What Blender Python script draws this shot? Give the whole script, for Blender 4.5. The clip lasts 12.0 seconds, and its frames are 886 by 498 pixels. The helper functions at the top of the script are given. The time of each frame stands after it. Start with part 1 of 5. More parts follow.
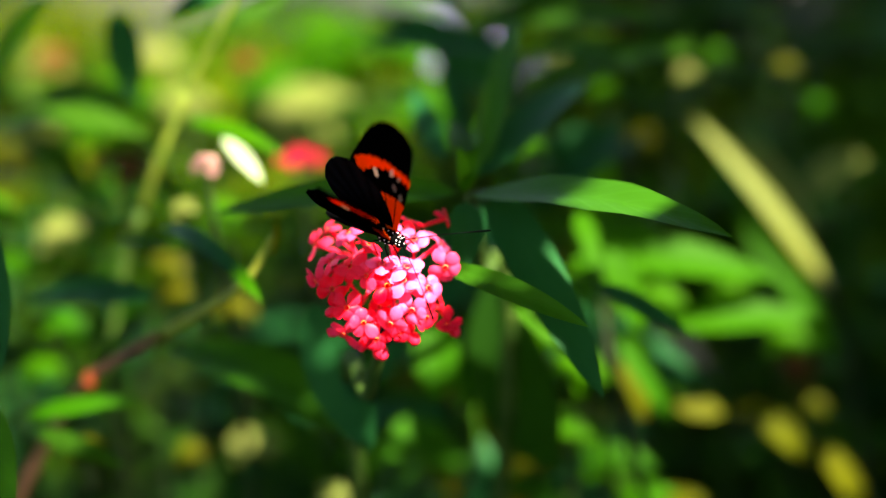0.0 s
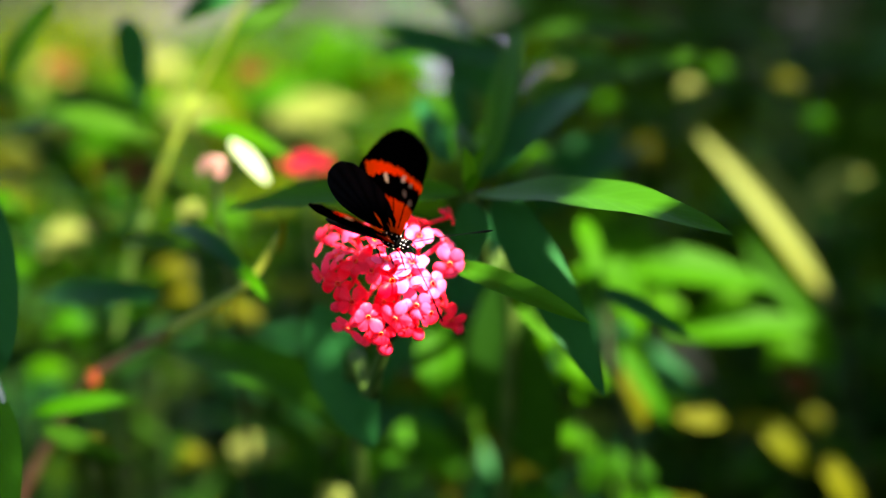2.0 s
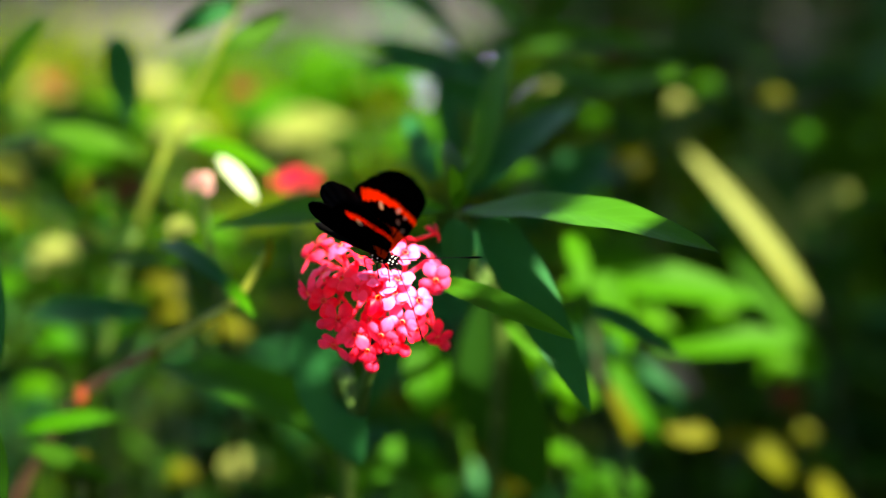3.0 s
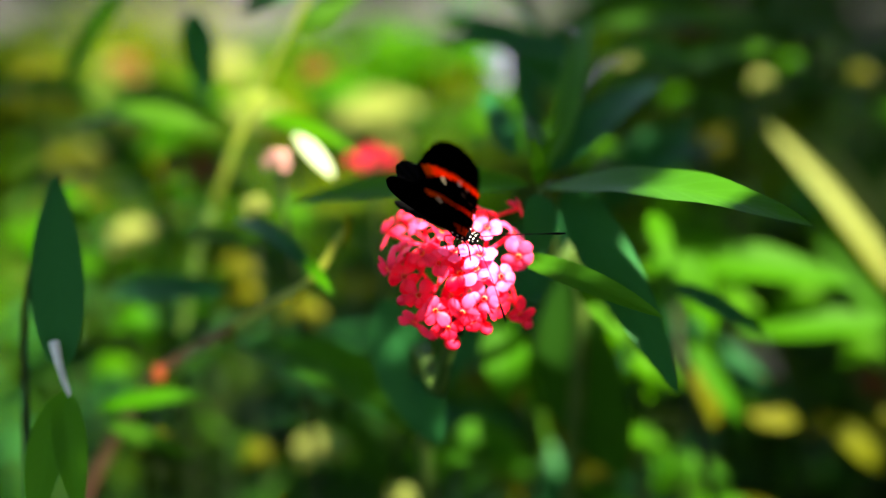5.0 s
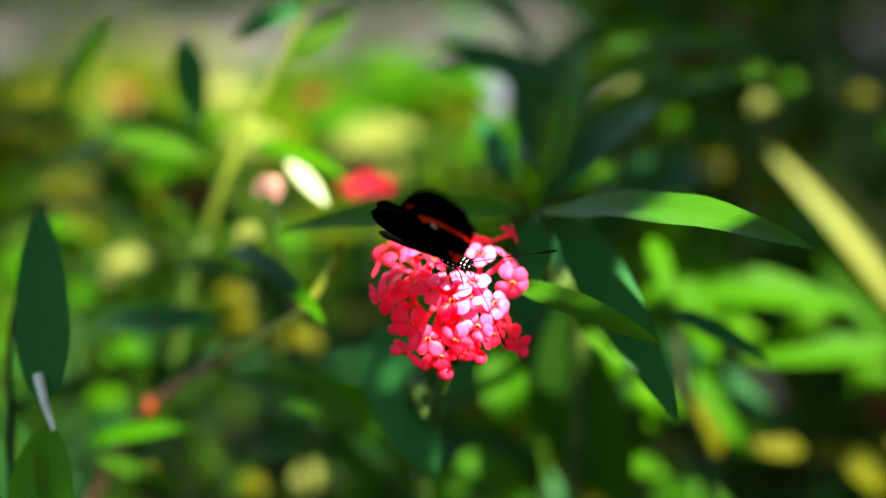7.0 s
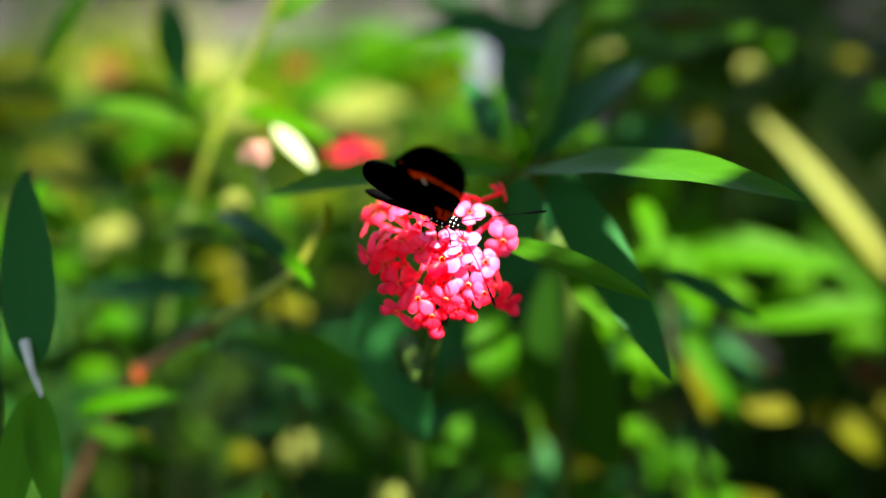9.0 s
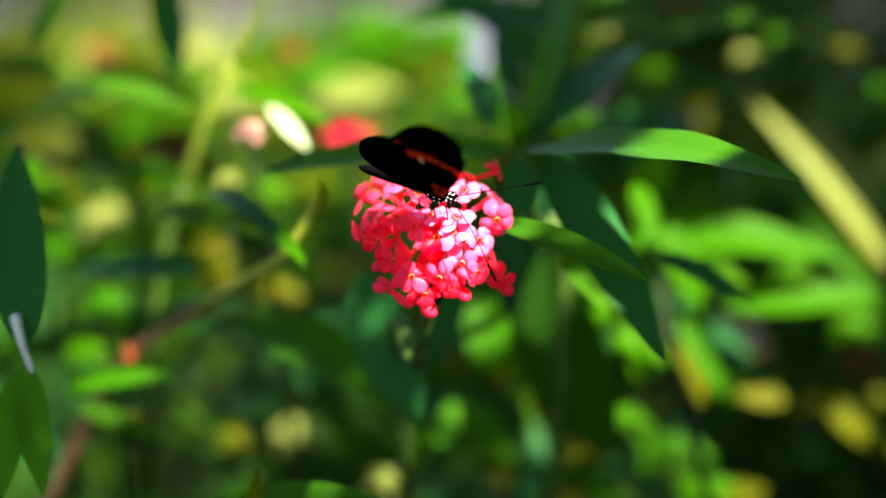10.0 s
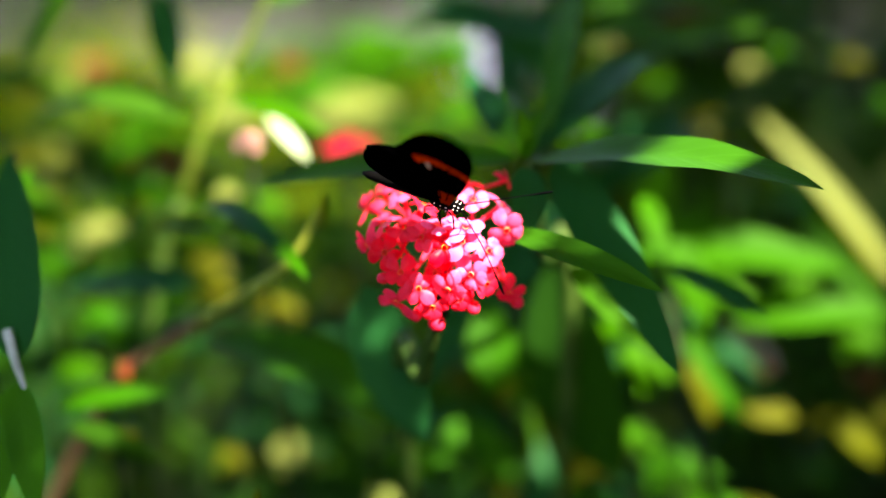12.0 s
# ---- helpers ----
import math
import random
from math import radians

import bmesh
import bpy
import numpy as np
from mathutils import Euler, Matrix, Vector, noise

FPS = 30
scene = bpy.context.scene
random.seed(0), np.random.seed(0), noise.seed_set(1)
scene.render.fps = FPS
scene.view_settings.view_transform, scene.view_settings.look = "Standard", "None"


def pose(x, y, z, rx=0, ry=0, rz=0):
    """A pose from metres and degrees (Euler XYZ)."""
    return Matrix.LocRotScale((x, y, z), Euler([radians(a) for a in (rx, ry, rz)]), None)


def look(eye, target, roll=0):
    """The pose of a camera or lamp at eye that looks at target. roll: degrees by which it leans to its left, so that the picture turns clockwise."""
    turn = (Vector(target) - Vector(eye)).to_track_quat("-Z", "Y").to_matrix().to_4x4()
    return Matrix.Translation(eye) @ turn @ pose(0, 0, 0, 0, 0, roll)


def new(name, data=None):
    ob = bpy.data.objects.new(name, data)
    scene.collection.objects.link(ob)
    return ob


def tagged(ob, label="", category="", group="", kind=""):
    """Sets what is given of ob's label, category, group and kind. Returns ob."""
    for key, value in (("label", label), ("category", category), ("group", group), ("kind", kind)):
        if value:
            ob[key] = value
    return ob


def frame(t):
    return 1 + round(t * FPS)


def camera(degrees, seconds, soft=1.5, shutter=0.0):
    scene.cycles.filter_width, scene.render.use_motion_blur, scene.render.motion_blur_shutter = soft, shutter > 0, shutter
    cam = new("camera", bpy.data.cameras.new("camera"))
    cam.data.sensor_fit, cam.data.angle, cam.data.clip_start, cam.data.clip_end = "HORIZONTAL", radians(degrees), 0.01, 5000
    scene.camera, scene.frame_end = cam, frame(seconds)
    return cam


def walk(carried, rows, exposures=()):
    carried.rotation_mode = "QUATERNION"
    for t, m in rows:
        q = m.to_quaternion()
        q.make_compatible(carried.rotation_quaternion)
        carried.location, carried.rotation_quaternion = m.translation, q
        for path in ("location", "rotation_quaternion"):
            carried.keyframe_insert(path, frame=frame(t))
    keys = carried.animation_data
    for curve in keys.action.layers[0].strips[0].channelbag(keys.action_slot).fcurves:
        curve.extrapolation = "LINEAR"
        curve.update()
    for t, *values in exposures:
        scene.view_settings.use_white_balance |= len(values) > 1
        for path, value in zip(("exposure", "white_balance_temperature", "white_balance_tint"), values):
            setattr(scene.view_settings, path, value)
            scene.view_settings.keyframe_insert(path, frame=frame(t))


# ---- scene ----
cam = camera(38.8, 12.0, 1.5)
PATH = [
    (0, 0.0000, 0.0000, 0.8500, 72.000, 0.000, -0.000),
    (0.5, -0.0014, 0.0010, 0.8501, 71.104, 0.439, 1.548),
    (1, -0.0033, -0.0023, 0.8466, 72.178, -0.433, 0.546),
    (1.5, -0.0039, -0.0055, 0.8425, 71.680, -0.544, 0.689),
    (2, -0.0013, -0.0068, 0.8436, 73.067, -0.610, 0.202),
    (2.5, 0.0018, -0.0083, 0.8458, 73.783, -0.402, -0.314),
    (4.3, -0.0018, -0.0015, 0.8375, 73.372, -1.280, 0.875),
    (4.5, -0.0019, -0.0008, 0.8382, 72.258, -0.025, 1.792),
    (5, -0.0029, 0.0001, 0.8383, 73.168, 0.243, 2.943),
    (5.5, -0.0022, 0.0025, 0.8352, 73.385, 0.024, 1.963),
    (6, -0.0016, 0.0051, 0.8372, 73.818, 0.179, 1.533),
    (6.5, -0.0013, 0.0056, 0.8367, 75.202, 1.176, 3.114),
    (7, 0.0003, 0.0090, 0.8351, 74.487, 0.733, 3.023),
    (7.2, 0.0001, 0.0088, 0.8329, 73.685, 1.050, 2.944),
    (8.8, 0.0012, 0.0105, 0.8279, 73.000, 1.450, 2.164),
    (9, -0.0007, 0.0101, 0.8285, 73.539, 1.248, 2.239),
    (9.5, -0.0031, 0.0085, 0.8279, 73.500, 1.017, 2.588),
    (10, -0.0009, 0.0108, 0.8240, 73.190, 0.618, 2.128),
    (10.5, -0.0009, 0.0134, 0.8218, 73.500, 0.096, 2.029),
    (11, -0.0034, 0.0170, 0.8199, 74.278, 0.427, 1.828),
    (11.5, -0.0035, 0.0194, 0.8208, 74.106, 0.723, 1.651),
    (12, -0.0056, 0.0212, 0.8180, 74.139, 0.613, 1.785),
]
walk(cam, [(t, pose(x, y, z, rx, ry, rz)) for t, x, y, z, rx, ry, rz in PATH],
     exposures=[(0, 3.25, 7700, 12), (2, 3.48, 7700, 12), (12, 3.48, 7700, 12)])
cam.data.dof.use_dof = True
cam.data.dof.aperture_fstop = 2.9

# ---- sky and sun ----
SUN_DIR = Vector((0.36, -0.42, 0.83)).normalized()
world = bpy.data.worlds.new("sky")
scene.world = world
world.use_nodes = True
wn = world.node_tree
sky = wn.nodes.new("ShaderNodeTexSky")
sky.sky_type, sky.sun_disc = "NISHITA", False
sky.sun_elevation = math.asin(SUN_DIR.z)
sky.sun_rotation = math.atan2(SUN_DIR.x, SUN_DIR.y)
back = wn.nodes["Background"]
back.inputs["Strength"].default_value = 0.092
wn.links.new(sky.outputs[0], back.inputs["Color"])
sun = new("sun", bpy.data.lights.new("sun", "SUN"))
sun.data.energy, sun.data.angle, sun.data.color = 5.0, radians(0.5), (1.0, 0.95, 0.86)
sun.matrix_world = look(SUN_DIR * 6, (0, 0, 0))


# ---- materials ----
def shader(name):
    m = bpy.data.materials.new(name)
    m.use_nodes = True
    return m, m.node_tree, m.node_tree.nodes["Principled BSDF"], m.node_tree.nodes["Material Output"]


def add(tree, kind, **values):
    n = tree.nodes.new(kind)
    for key, value in values.items():
        n.inputs[key].default_value = value
    return n


def ramp(tree, source, stops):
    r = tree.nodes.new("ShaderNodeValToRGB")
    e = r.color_ramp.elements
    while len(e) < len(stops):
        e.new(0.5)
    for n, (p, c) in enumerate(stops):
        e[n].position, e[n].color = p, (*c, 1)
    tree.links.new(source, r.inputs["Fac"])
    return r


def mixed(tree, fac, a, b):
    m = tree.nodes.new("ShaderNodeMix")
    m.data_type = "RGBA"
    for socket, value in ((m.inputs["Factor"], fac), (m.inputs["A"], a), (m.inputs["B"], b)):
        if isinstance(value, tuple):
            socket.default_value = (*value, 1)
        elif isinstance(value, float):
            socket.default_value = value
        else:
            tree.links.new(value, socket)
    return m.outputs["Result"]


def leaf_material(name, dark, light, glow, rough=0.42, through_light=0.4, vein=0.2, spots=0.25, island=False, gloss=0.22):
    """A leaf blade: u runs along it, v across; side veins, blotches, waxy gloss and light coming through."""
    m, t, bsdf, out = shader(name)
    uv = add(t, "ShaderNodeTexCoord").outputs["UV"]
    info = t.nodes.new("ShaderNodeObjectInfo")
    sep = t.nodes.new("ShaderNodeSeparateXYZ")
    t.links.new(uv, sep.inputs[0])

    def calc(op, a, b=None):
        n = t.nodes.new("ShaderNodeMath")
        n.operation = op
        for s, v in zip(n.inputs, (a, b)):
            if v is None:
                continue
            if isinstance(v, (int, float)):
                s.default_value = v
            else:
                t.links.new(v, s)
        return n.outputs[0]

    side = calc("ABSOLUTE", calc("SUBTRACT", sep.outputs[1], 0.5))
    wave = calc("SINE", calc("MULTIPLY", calc("SUBTRACT", sep.outputs[0], calc("MULTIPLY", side, 0.35)), 62.0))
    veins = calc("POWER", calc("MULTIPLY", calc("ADD", wave, 1.0), 0.5), 6.0)
    rib = calc("LESS_THAN", side, 0.025)
    lines = calc("MAXIMUM", calc("MULTIPLY", veins, 0.6), rib)
    obj = add(t, "ShaderNodeTexCoord").outputs["Object"]
    blotch = add(t, "ShaderNodeTexNoise", Scale=60.0, Detail=5.0)
    t.links.new(obj, blotch.inputs["Vector"])
    fine = add(t, "ShaderNodeTexNoise", Scale=700.0, Detail=3.0)
    t.links.new(obj, fine.inputs["Vector"])
    chance = t.nodes.new("ShaderNodeNewGeometry").outputs["Random Per Island"] if island else info.outputs["Random"]
    base = mixed(t, chance, dark, light)
    base = mixed(t, calc("MULTIPLY", blotch.outputs[0], spots), base, light)
    base = mixed(t, calc("MULTIPLY", lines, vein), base, tuple(min(1, c * 1.6 + 0.002) for c in light))
    t.links.new(base, bsdf.inputs["Base Color"])
    bsdf.inputs["Roughness"].default_value = rough
    bsdf.inputs["Specular IOR Level"].default_value = gloss
    bump = add(t, "ShaderNodeBump", Strength=0.3, Distance=0.0004)
    t.links.new(calc("ADD", lines, calc("MULTIPLY", fine.outputs[0], 0.5)), bump.inputs["Height"])
    t.links.new(bump.outputs[0], bsdf.inputs["Normal"])
    tr = t.nodes.new("ShaderNodeBsdfTranslucent")
    t.links.new(mixed(t, 0.6, base, glow), tr.inputs["Color"])
    mix = add(t, "ShaderNodeMixShader", Fac=through_light)
    t.links.new(bsdf.outputs[0], mix.inputs[1])
    t.links.new(tr.outputs[0], mix.inputs[2])
    t.links.new(mix.outputs[0], out.inputs["Surface"])
    return m


def plain_material(name, a, b, scale, rough=0.6, bump=0.3, depth=0.001, soft_light=0.0, detail=5.0):
    """Two tones of noise at two scales, with relief; soft_light: how much light comes through."""
    m, t, bsdf, out = shader(name)
    obj = add(t, "ShaderNodeTexCoord").outputs["Object"]
    n1 = add(t, "ShaderNodeTexNoise", Scale=scale, Detail=detail)
    n2 = add(t, "ShaderNodeTexNoise", Scale=scale * 7, Detail=3.0)
    t.links.new(obj, n1.inputs["Vector"])
    t.links.new(obj, n2.inputs["Vector"])
    info = t.nodes.new("ShaderNodeObjectInfo")
    r = ramp(t, n1.outputs[0], [(0.35, a), (0.65, b)])
    grain = mixed(t, n2.outputs[0], tuple(c * 0.72 for c in a), r.outputs[0])
    col = mixed(t, 0.55, r.outputs[0], grain)
    t.links.new(col, bsdf.inputs["Base Color"])
    bsdf.inputs["Roughness"].default_value = rough
    bsdf.inputs["Specular IOR Level"].default_value = 0.12
    bp = add(t, "ShaderNodeBump", Strength=bump, Distance=depth)
    t.links.new(n2.outputs[0], bp.inputs["Height"])
    t.links.new(bp.outputs[0], bsdf.inputs["Normal"])
    if soft_light:
        tr = t.nodes.new("ShaderNodeBsdfTranslucent")
        t.links.new(col, tr.inputs["Color"])
        mix = add(t, "ShaderNodeMixShader", Fac=soft_light)
        t.links.new(bsdf.outputs[0], mix.inputs[1])
        t.links.new(tr.outputs[0], mix.inputs[2])
        t.links.new(mix.outputs[0], out.inputs["Surface"])
    return m


def attribute_material(name, layer, rough, bump_scale, soft_light=0.0, sheen=0.0, spec=0.3, least=0.72):
    """Colours that lie in the mesh's own colour layer (wing scales, petal shades), with fine relief."""
    m, t, bsdf, out = shader(name)
    col = t.nodes.new("ShaderNodeVertexColor")
    col.layer_name = layer
    obj = add(t, "ShaderNodeTexCoord").outputs["Object"]
    n = add(t, "ShaderNodeTexNoise", Scale=bump_scale, Detail=4.0)
    t.links.new(obj, n.inputs["Vector"])
    dim = mixed(t, n.outputs[0], (least, least, least), (1.0, 1.0, 1.0))
    mul = t.nodes.new("ShaderNodeMix")
    mul.data_type, mul.blend_type = "RGBA", "MULTIPLY"
    mul.inputs["Factor"].default_value = 1.0
    t.links.new(col.outputs[0], mul.inputs["A"])
    t.links.new(dim, mul.inputs["B"])
    t.links.new(mul.outputs["Result"], bsdf.inputs["Base Color"])
    bsdf.inputs["Roughness"].default_value = rough
    bsdf.inputs["Specular IOR Level"].default_value = spec
    bsdf.inputs["Sheen Weight"].default_value = sheen
    bp = add(t, "ShaderNodeBump", Strength=0.25, Distance=0.0003)
    t.links.new(n.outputs[0], bp.inputs["Height"])
    t.links.new(bp.outputs[0], bsdf.inputs["Normal"])
    if soft_light:
        tr = t.nodes.new("ShaderNodeBsdfTranslucent")
        t.links.new(mul.outputs["Result"], tr.inputs["Color"])
        mix = add(t, "ShaderNodeMixShader", Fac=soft_light)
        t.links.new(bsdf.outputs[0], mix.inputs[1])
        t.links.new(tr.outputs[0], mix.inputs[2])
        t.links.new(mix.outputs[0], out.inputs["Surface"])
    return m


LEAF = leaf_material("leaf_green", (0.008, 0.036, 0.002), (0.016, 0.056, 0.003), (0.12, 0.36, 0.006), 0.5, gloss=0.03)
LEAF_DEEP = leaf_material("leaf_deep_green", (0.003, 0.036, 0.010), (0.006, 0.052, 0.013), (0.05, 0.28, 0.015), 0.5, 0.25, gloss=0.03)
LEAF_FULL = leaf_material("leaf_full_green", (0.011, 0.060, 0.003), (0.018, 0.084, 0.004), (0.14, 0.44, 0.006), 0.5, 0.35, gloss=0.03)
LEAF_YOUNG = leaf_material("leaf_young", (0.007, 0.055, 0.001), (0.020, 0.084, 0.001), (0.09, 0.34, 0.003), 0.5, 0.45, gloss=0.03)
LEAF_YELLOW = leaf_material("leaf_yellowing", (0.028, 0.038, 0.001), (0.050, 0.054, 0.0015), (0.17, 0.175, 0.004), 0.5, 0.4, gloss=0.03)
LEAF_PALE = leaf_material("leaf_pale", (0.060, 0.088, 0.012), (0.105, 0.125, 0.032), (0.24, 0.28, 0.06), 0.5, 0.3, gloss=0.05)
# a green leaf with the glare of the sun put into its colour
LEAF_SUNLIT = leaf_material("leaf_sunlit_white", (0.13, 0.20, 0.09), (0.22, 0.28, 0.16), (0.4, 0.5, 0.2), 0.4, 0.25, spots=0.1)
# the green leaf darkened, with shade put into its colour
LEAF_SHADE = leaf_material("leaf_shade_green", (0.003, 0.018, 0.002), (0.007, 0.030, 0.0025), (0.07, 0.24, 0.006), 0.5, 0.28, gloss=0.02)
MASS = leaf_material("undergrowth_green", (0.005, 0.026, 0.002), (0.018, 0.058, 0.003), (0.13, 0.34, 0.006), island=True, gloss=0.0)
# darker than such leaves are: part of the shade is in this colour
MASS_SHADE = leaf_material("undergrowth_shade_green", (0.004, 0.015, 0.0006), (0.010, 0.028, 0.001), (0.07, 0.20, 0.004), 0.5, 0.22, island=True, gloss=0.0)
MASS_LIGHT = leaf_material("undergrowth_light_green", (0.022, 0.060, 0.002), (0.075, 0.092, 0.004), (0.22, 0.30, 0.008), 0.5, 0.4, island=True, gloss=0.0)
STEM = plain_material("stem_green", (0.018, 0.05, 0.007), (0.045, 0.085, 0.014), 120, 0.5)
STEM_PALE = plain_material("stem_pale_green", (0.06, 0.10, 0.010), (0.11, 0.15, 0.016), 120, 0.5)
STEM_DARK = plain_material("stem_dark", (0.004, 0.010, 0.002), (0.010, 0.018, 0.004), 120, 0.7)
STEM_TWIG = plain_material("stem_yellow_green", (0.16, 0.20, 0.02), (0.24, 0.28, 0.04), 150, 0.6)
STEM_WHITE = plain_material("torn_stem", (0.30, 0.31, 0.27), (0.44, 0.44, 0.40), 300, 0.7)
STEM_BROWN = plain_material("stem_brown", (0.10, 0.045, 0.024), (0.18, 0.09, 0.05), 150, 0.75)
PETAL = attribute_material("petal_pink", "shade", 0.42, 1500, 0.3, 0.0, 0.10, 0.88)
RED_HEAD = plain_material("petal_red", (0.26, 0.003, 0.018), (0.36, 0.007, 0.034), 200, 0.55, soft_light=0.3)
RUST_HEAD = plain_material("faded_flower", (0.075, 0.013, 0.003), (0.13, 0.027, 0.005), 250, 0.8)
PALE_HEAD = plain_material("pale_pink_bud", (0.26, 0.13, 0.11), (0.36, 0.22, 0.19), 250, 0.6, soft_light=0.2)
LILAC_HEAD = plain_material("lilac_flower", (0.16, 0.15, 0.30), (0.26, 0.25, 0.42), 200, 0.6, soft_light=0.2)
WING = attribute_material("wing_scales", "pattern", 0.6, 2500, 0.30, 0.0, 0.0)
BODY = plain_material("body_black", (0.0003, 0.0003, 0.0004), (0.0010, 0.0009, 0.0009), 900, 0.8)
BODY.node_tree.nodes["Principled BSDF"].inputs["Specular IOR Level"].default_value = 0.02
DOT = plain_material("body_white_dots", (0.75, 0.74, 0.70), (0.85, 0.84, 0.80), 900, 0.6)
DRY = plain_material("withered_leaf", (0.07, 0.045, 0.045), (0.13, 0.09, 0.085), 90, 0.8)
SOIL = plain_material("soil", (0.005, 0.004, 0.002), (0.014, 0.011, 0.005), 9, 0.95, 0.8, 0.02, detail=9)
# gravel of the path, darkened so that its dappled shade lies in the colour
PATH_SHADED = plain_material("path_gravel_shaded", (0.024, 0.023, 0.025), (0.052, 0.050, 0.050), 45, 0.9, 0.8, 0.01, detail=8)
BARK = plain_material("bark", (0.07, 0.05, 0.035), (0.16, 0.12, 0.09), 30, 0.9, 0.8, 0.01)


# ---- tools for building ----
def part(name, bm, material, parent=None, label="", at=None, smooth=True):
    """Links a bmesh as one mesh object; parent's children keep the parent's space."""
    me = bpy.data.meshes.new(name)
    bm.to_mesh(me)
    bm.free()
    if smooth:
        me.polygons.foreach_set("use_smooth", [True] * len(me.polygons))
    me.materials.append(material)
    ob = new(name, me)
    if parent:
        ob.parent = parent
    if at is not None:
        ob.matrix_basis = at
    return tagged(ob, label)


def holder(name, at, label, category, group=""):
    ob = new(name)
    ob.location = at
    ob.empty_display_size = 0.02
    return tagged(ob, label, category, group)


def tube(points, radii, sides=8, cap=True):
    """A bent tapering rod through the given points."""
    bm = bmesh.new()
    pts = [Vector(p) for p in points]
    rings = []
    for n, p in enumerate(pts):
        d = (pts[min(n + 1, len(pts) - 1)] - pts[max(n - 1, 0)]).normalized()
        a = d.orthogonal().normalized()
        if rings:
            a = (last - d * last.dot(d)).normalized()
        last = a
        b = d.cross(a)
        r = radii[n] if isinstance(radii, (list, tuple)) else radii
        rings.append([bm.verts.new(p + (a * math.cos(k * math.tau / sides) + b * math.sin(k * math.tau / sides)) * r) for k in range(sides)])
    for one, two in zip(rings, rings[1:]):
        for k in range(sides):
            bm.faces.new((one[k], one[(k + 1) % sides], two[(k + 1) % sides], two[k]))
    if cap:
        bm.faces.new(rings[0][::-1])
        bm.faces.new(rings[-1])
    return bm


def curve(points, steps=10):
    """Smooth points along a few given ones (Catmull-Rom)."""
    p = [Vector(v) for v in points]
    p = [p[0] * 2 - p[1]] + p + [p[-1] * 2 - p[-2]]
    out = []
    for n in range(1, len(p) - 2):
        for s in range(steps):
            t = s / steps
            out.append(0.5 * (2 * p[n] + (p[n + 1] - p[n - 1]) * t + (2 * p[n - 1] - 5 * p[n] + 4 * p[n + 1] - p[n + 2]) * t * t
                              + (3 * p[n] - p[n - 1] - 3 * p[n + 1] + p[n + 2]) * t ** 3))
    return out + [p[-2]]


def blade(length, width, arch=0.1, fold=0.25, curl=0.0, widest=0.4, twist=0.0, ripple=0.0, rows=16, across=6, seed=0):
    """A lanceolate leaf along +x, its face to +z, with a folded midrib, arched along its length."""
    rnd = random.Random(seed)
    phase = rnd.random() * 6
    bm = bmesh.new()
    uv = bm.loops.layers.uv.new("UVMap")
    grid, at = [], {}
    for i in range(rows + 1):
        u = i / rows
        w = (u ** (widest / (1 - widest)) * (1 - u)) if widest < 0.5 else u * (1 - u) ** ((1 - widest) / widest)
        peak = widest ** (widest / (1 - widest)) * (1 - widest) if widest < 0.5 else widest * (1 - widest) ** ((1 - widest) / widest)
        half = width / 2 * (w / peak) ** 0.85 + width * 0.012
        z0 = arch * length * 4 * u * (1 - u) - curl * length * u ** 3
        turn = twist * u
        line = []
        for j in range(across + 1):
            v = j / across * 2 - 1
            y, z = v * half, abs(v) * half * fold + ripple * half * abs(v) * math.sin(u * 19 + phase + (v > 0) * 1.7)
            c, s = math.cos(turn), math.sin(turn)
            vert = bm.verts.new((u * length, y * c - z * s, z0 + y * s + z * c))
            at[vert] = (u, (v + 1) / 2)
            line.append(vert)
        grid.append(line)
    for a, b in zip(grid, grid[1:]):
        for j in range(across):
            f = bm.faces.new((a[j], b[j], b[j + 1], a[j + 1]))
            for loop in f.loops:
                loop[uv].uv = at[loop.vert]
    return bm


def aimed(base, tip, up):
    """The pose at base with +x to tip and +z as near to up as can be."""
    x = (Vector(tip) - Vector(base)).normalized()
    y = Vector(up).cross(x).normalized()
    z = x.cross(y)
    m = Matrix((x, y, z)).transposed().to_4x4()
    m.translation = base
    return m


def leaf(parent, base, tip, width, material=None, up=(0, -0.35, 1), label="", **shape):
    """One leaf from base to tip; up is the way its face looks."""
    length = (Vector(tip) - Vector(base)).length
    ob = part("leaf", blade(length, width, seed=len(bpy.data.objects), **shape), material or LEAF, parent, label)
    ob.matrix_basis = Matrix.Translation(-parent.location) @ aimed(base, tip, up)
    return ob


def stem(parent, points, radii, material=None, name="stem"):
    pts = curve(points, 6)
    if isinstance(radii, tuple):
        radii = [radii[0] + (radii[1] - radii[0]) * n / (len(pts) - 1) for n in range(len(pts))]
    return part(name, tube([p - parent.location for p in pts], radii), material or STEM, parent)


# ---- ground and path ----
def ground_sheet():
    bm = bmesh.new()
    n, size = 90, 60.0
    rows = []
    for i in range(n + 1):
        line = []
        for j in range(n + 1):
            u, v = i / n * 2 - 1, j / n * 2 - 1
            x, y = size * u * abs(u) ** 1.6, size * v * abs(v) ** 1.6 + 1.0
            far = min(1.0, math.hypot(x, y) / 8)
            z = 0.03 * noise.noise((x * 2.2, y * 2.2, 0)) + 0.25 * far * noise.noise((x * 0.2, y * 0.2, 3)) - 0.05
            line.append(bm.verts.new((x, y, z)))
        rows.append(line)
    for a, b in zip(rows, rows[1:]):
        for j in range(n):
            bm.faces.new((a[j], b[j], b[j + 1], a[j + 1]))
    return bm


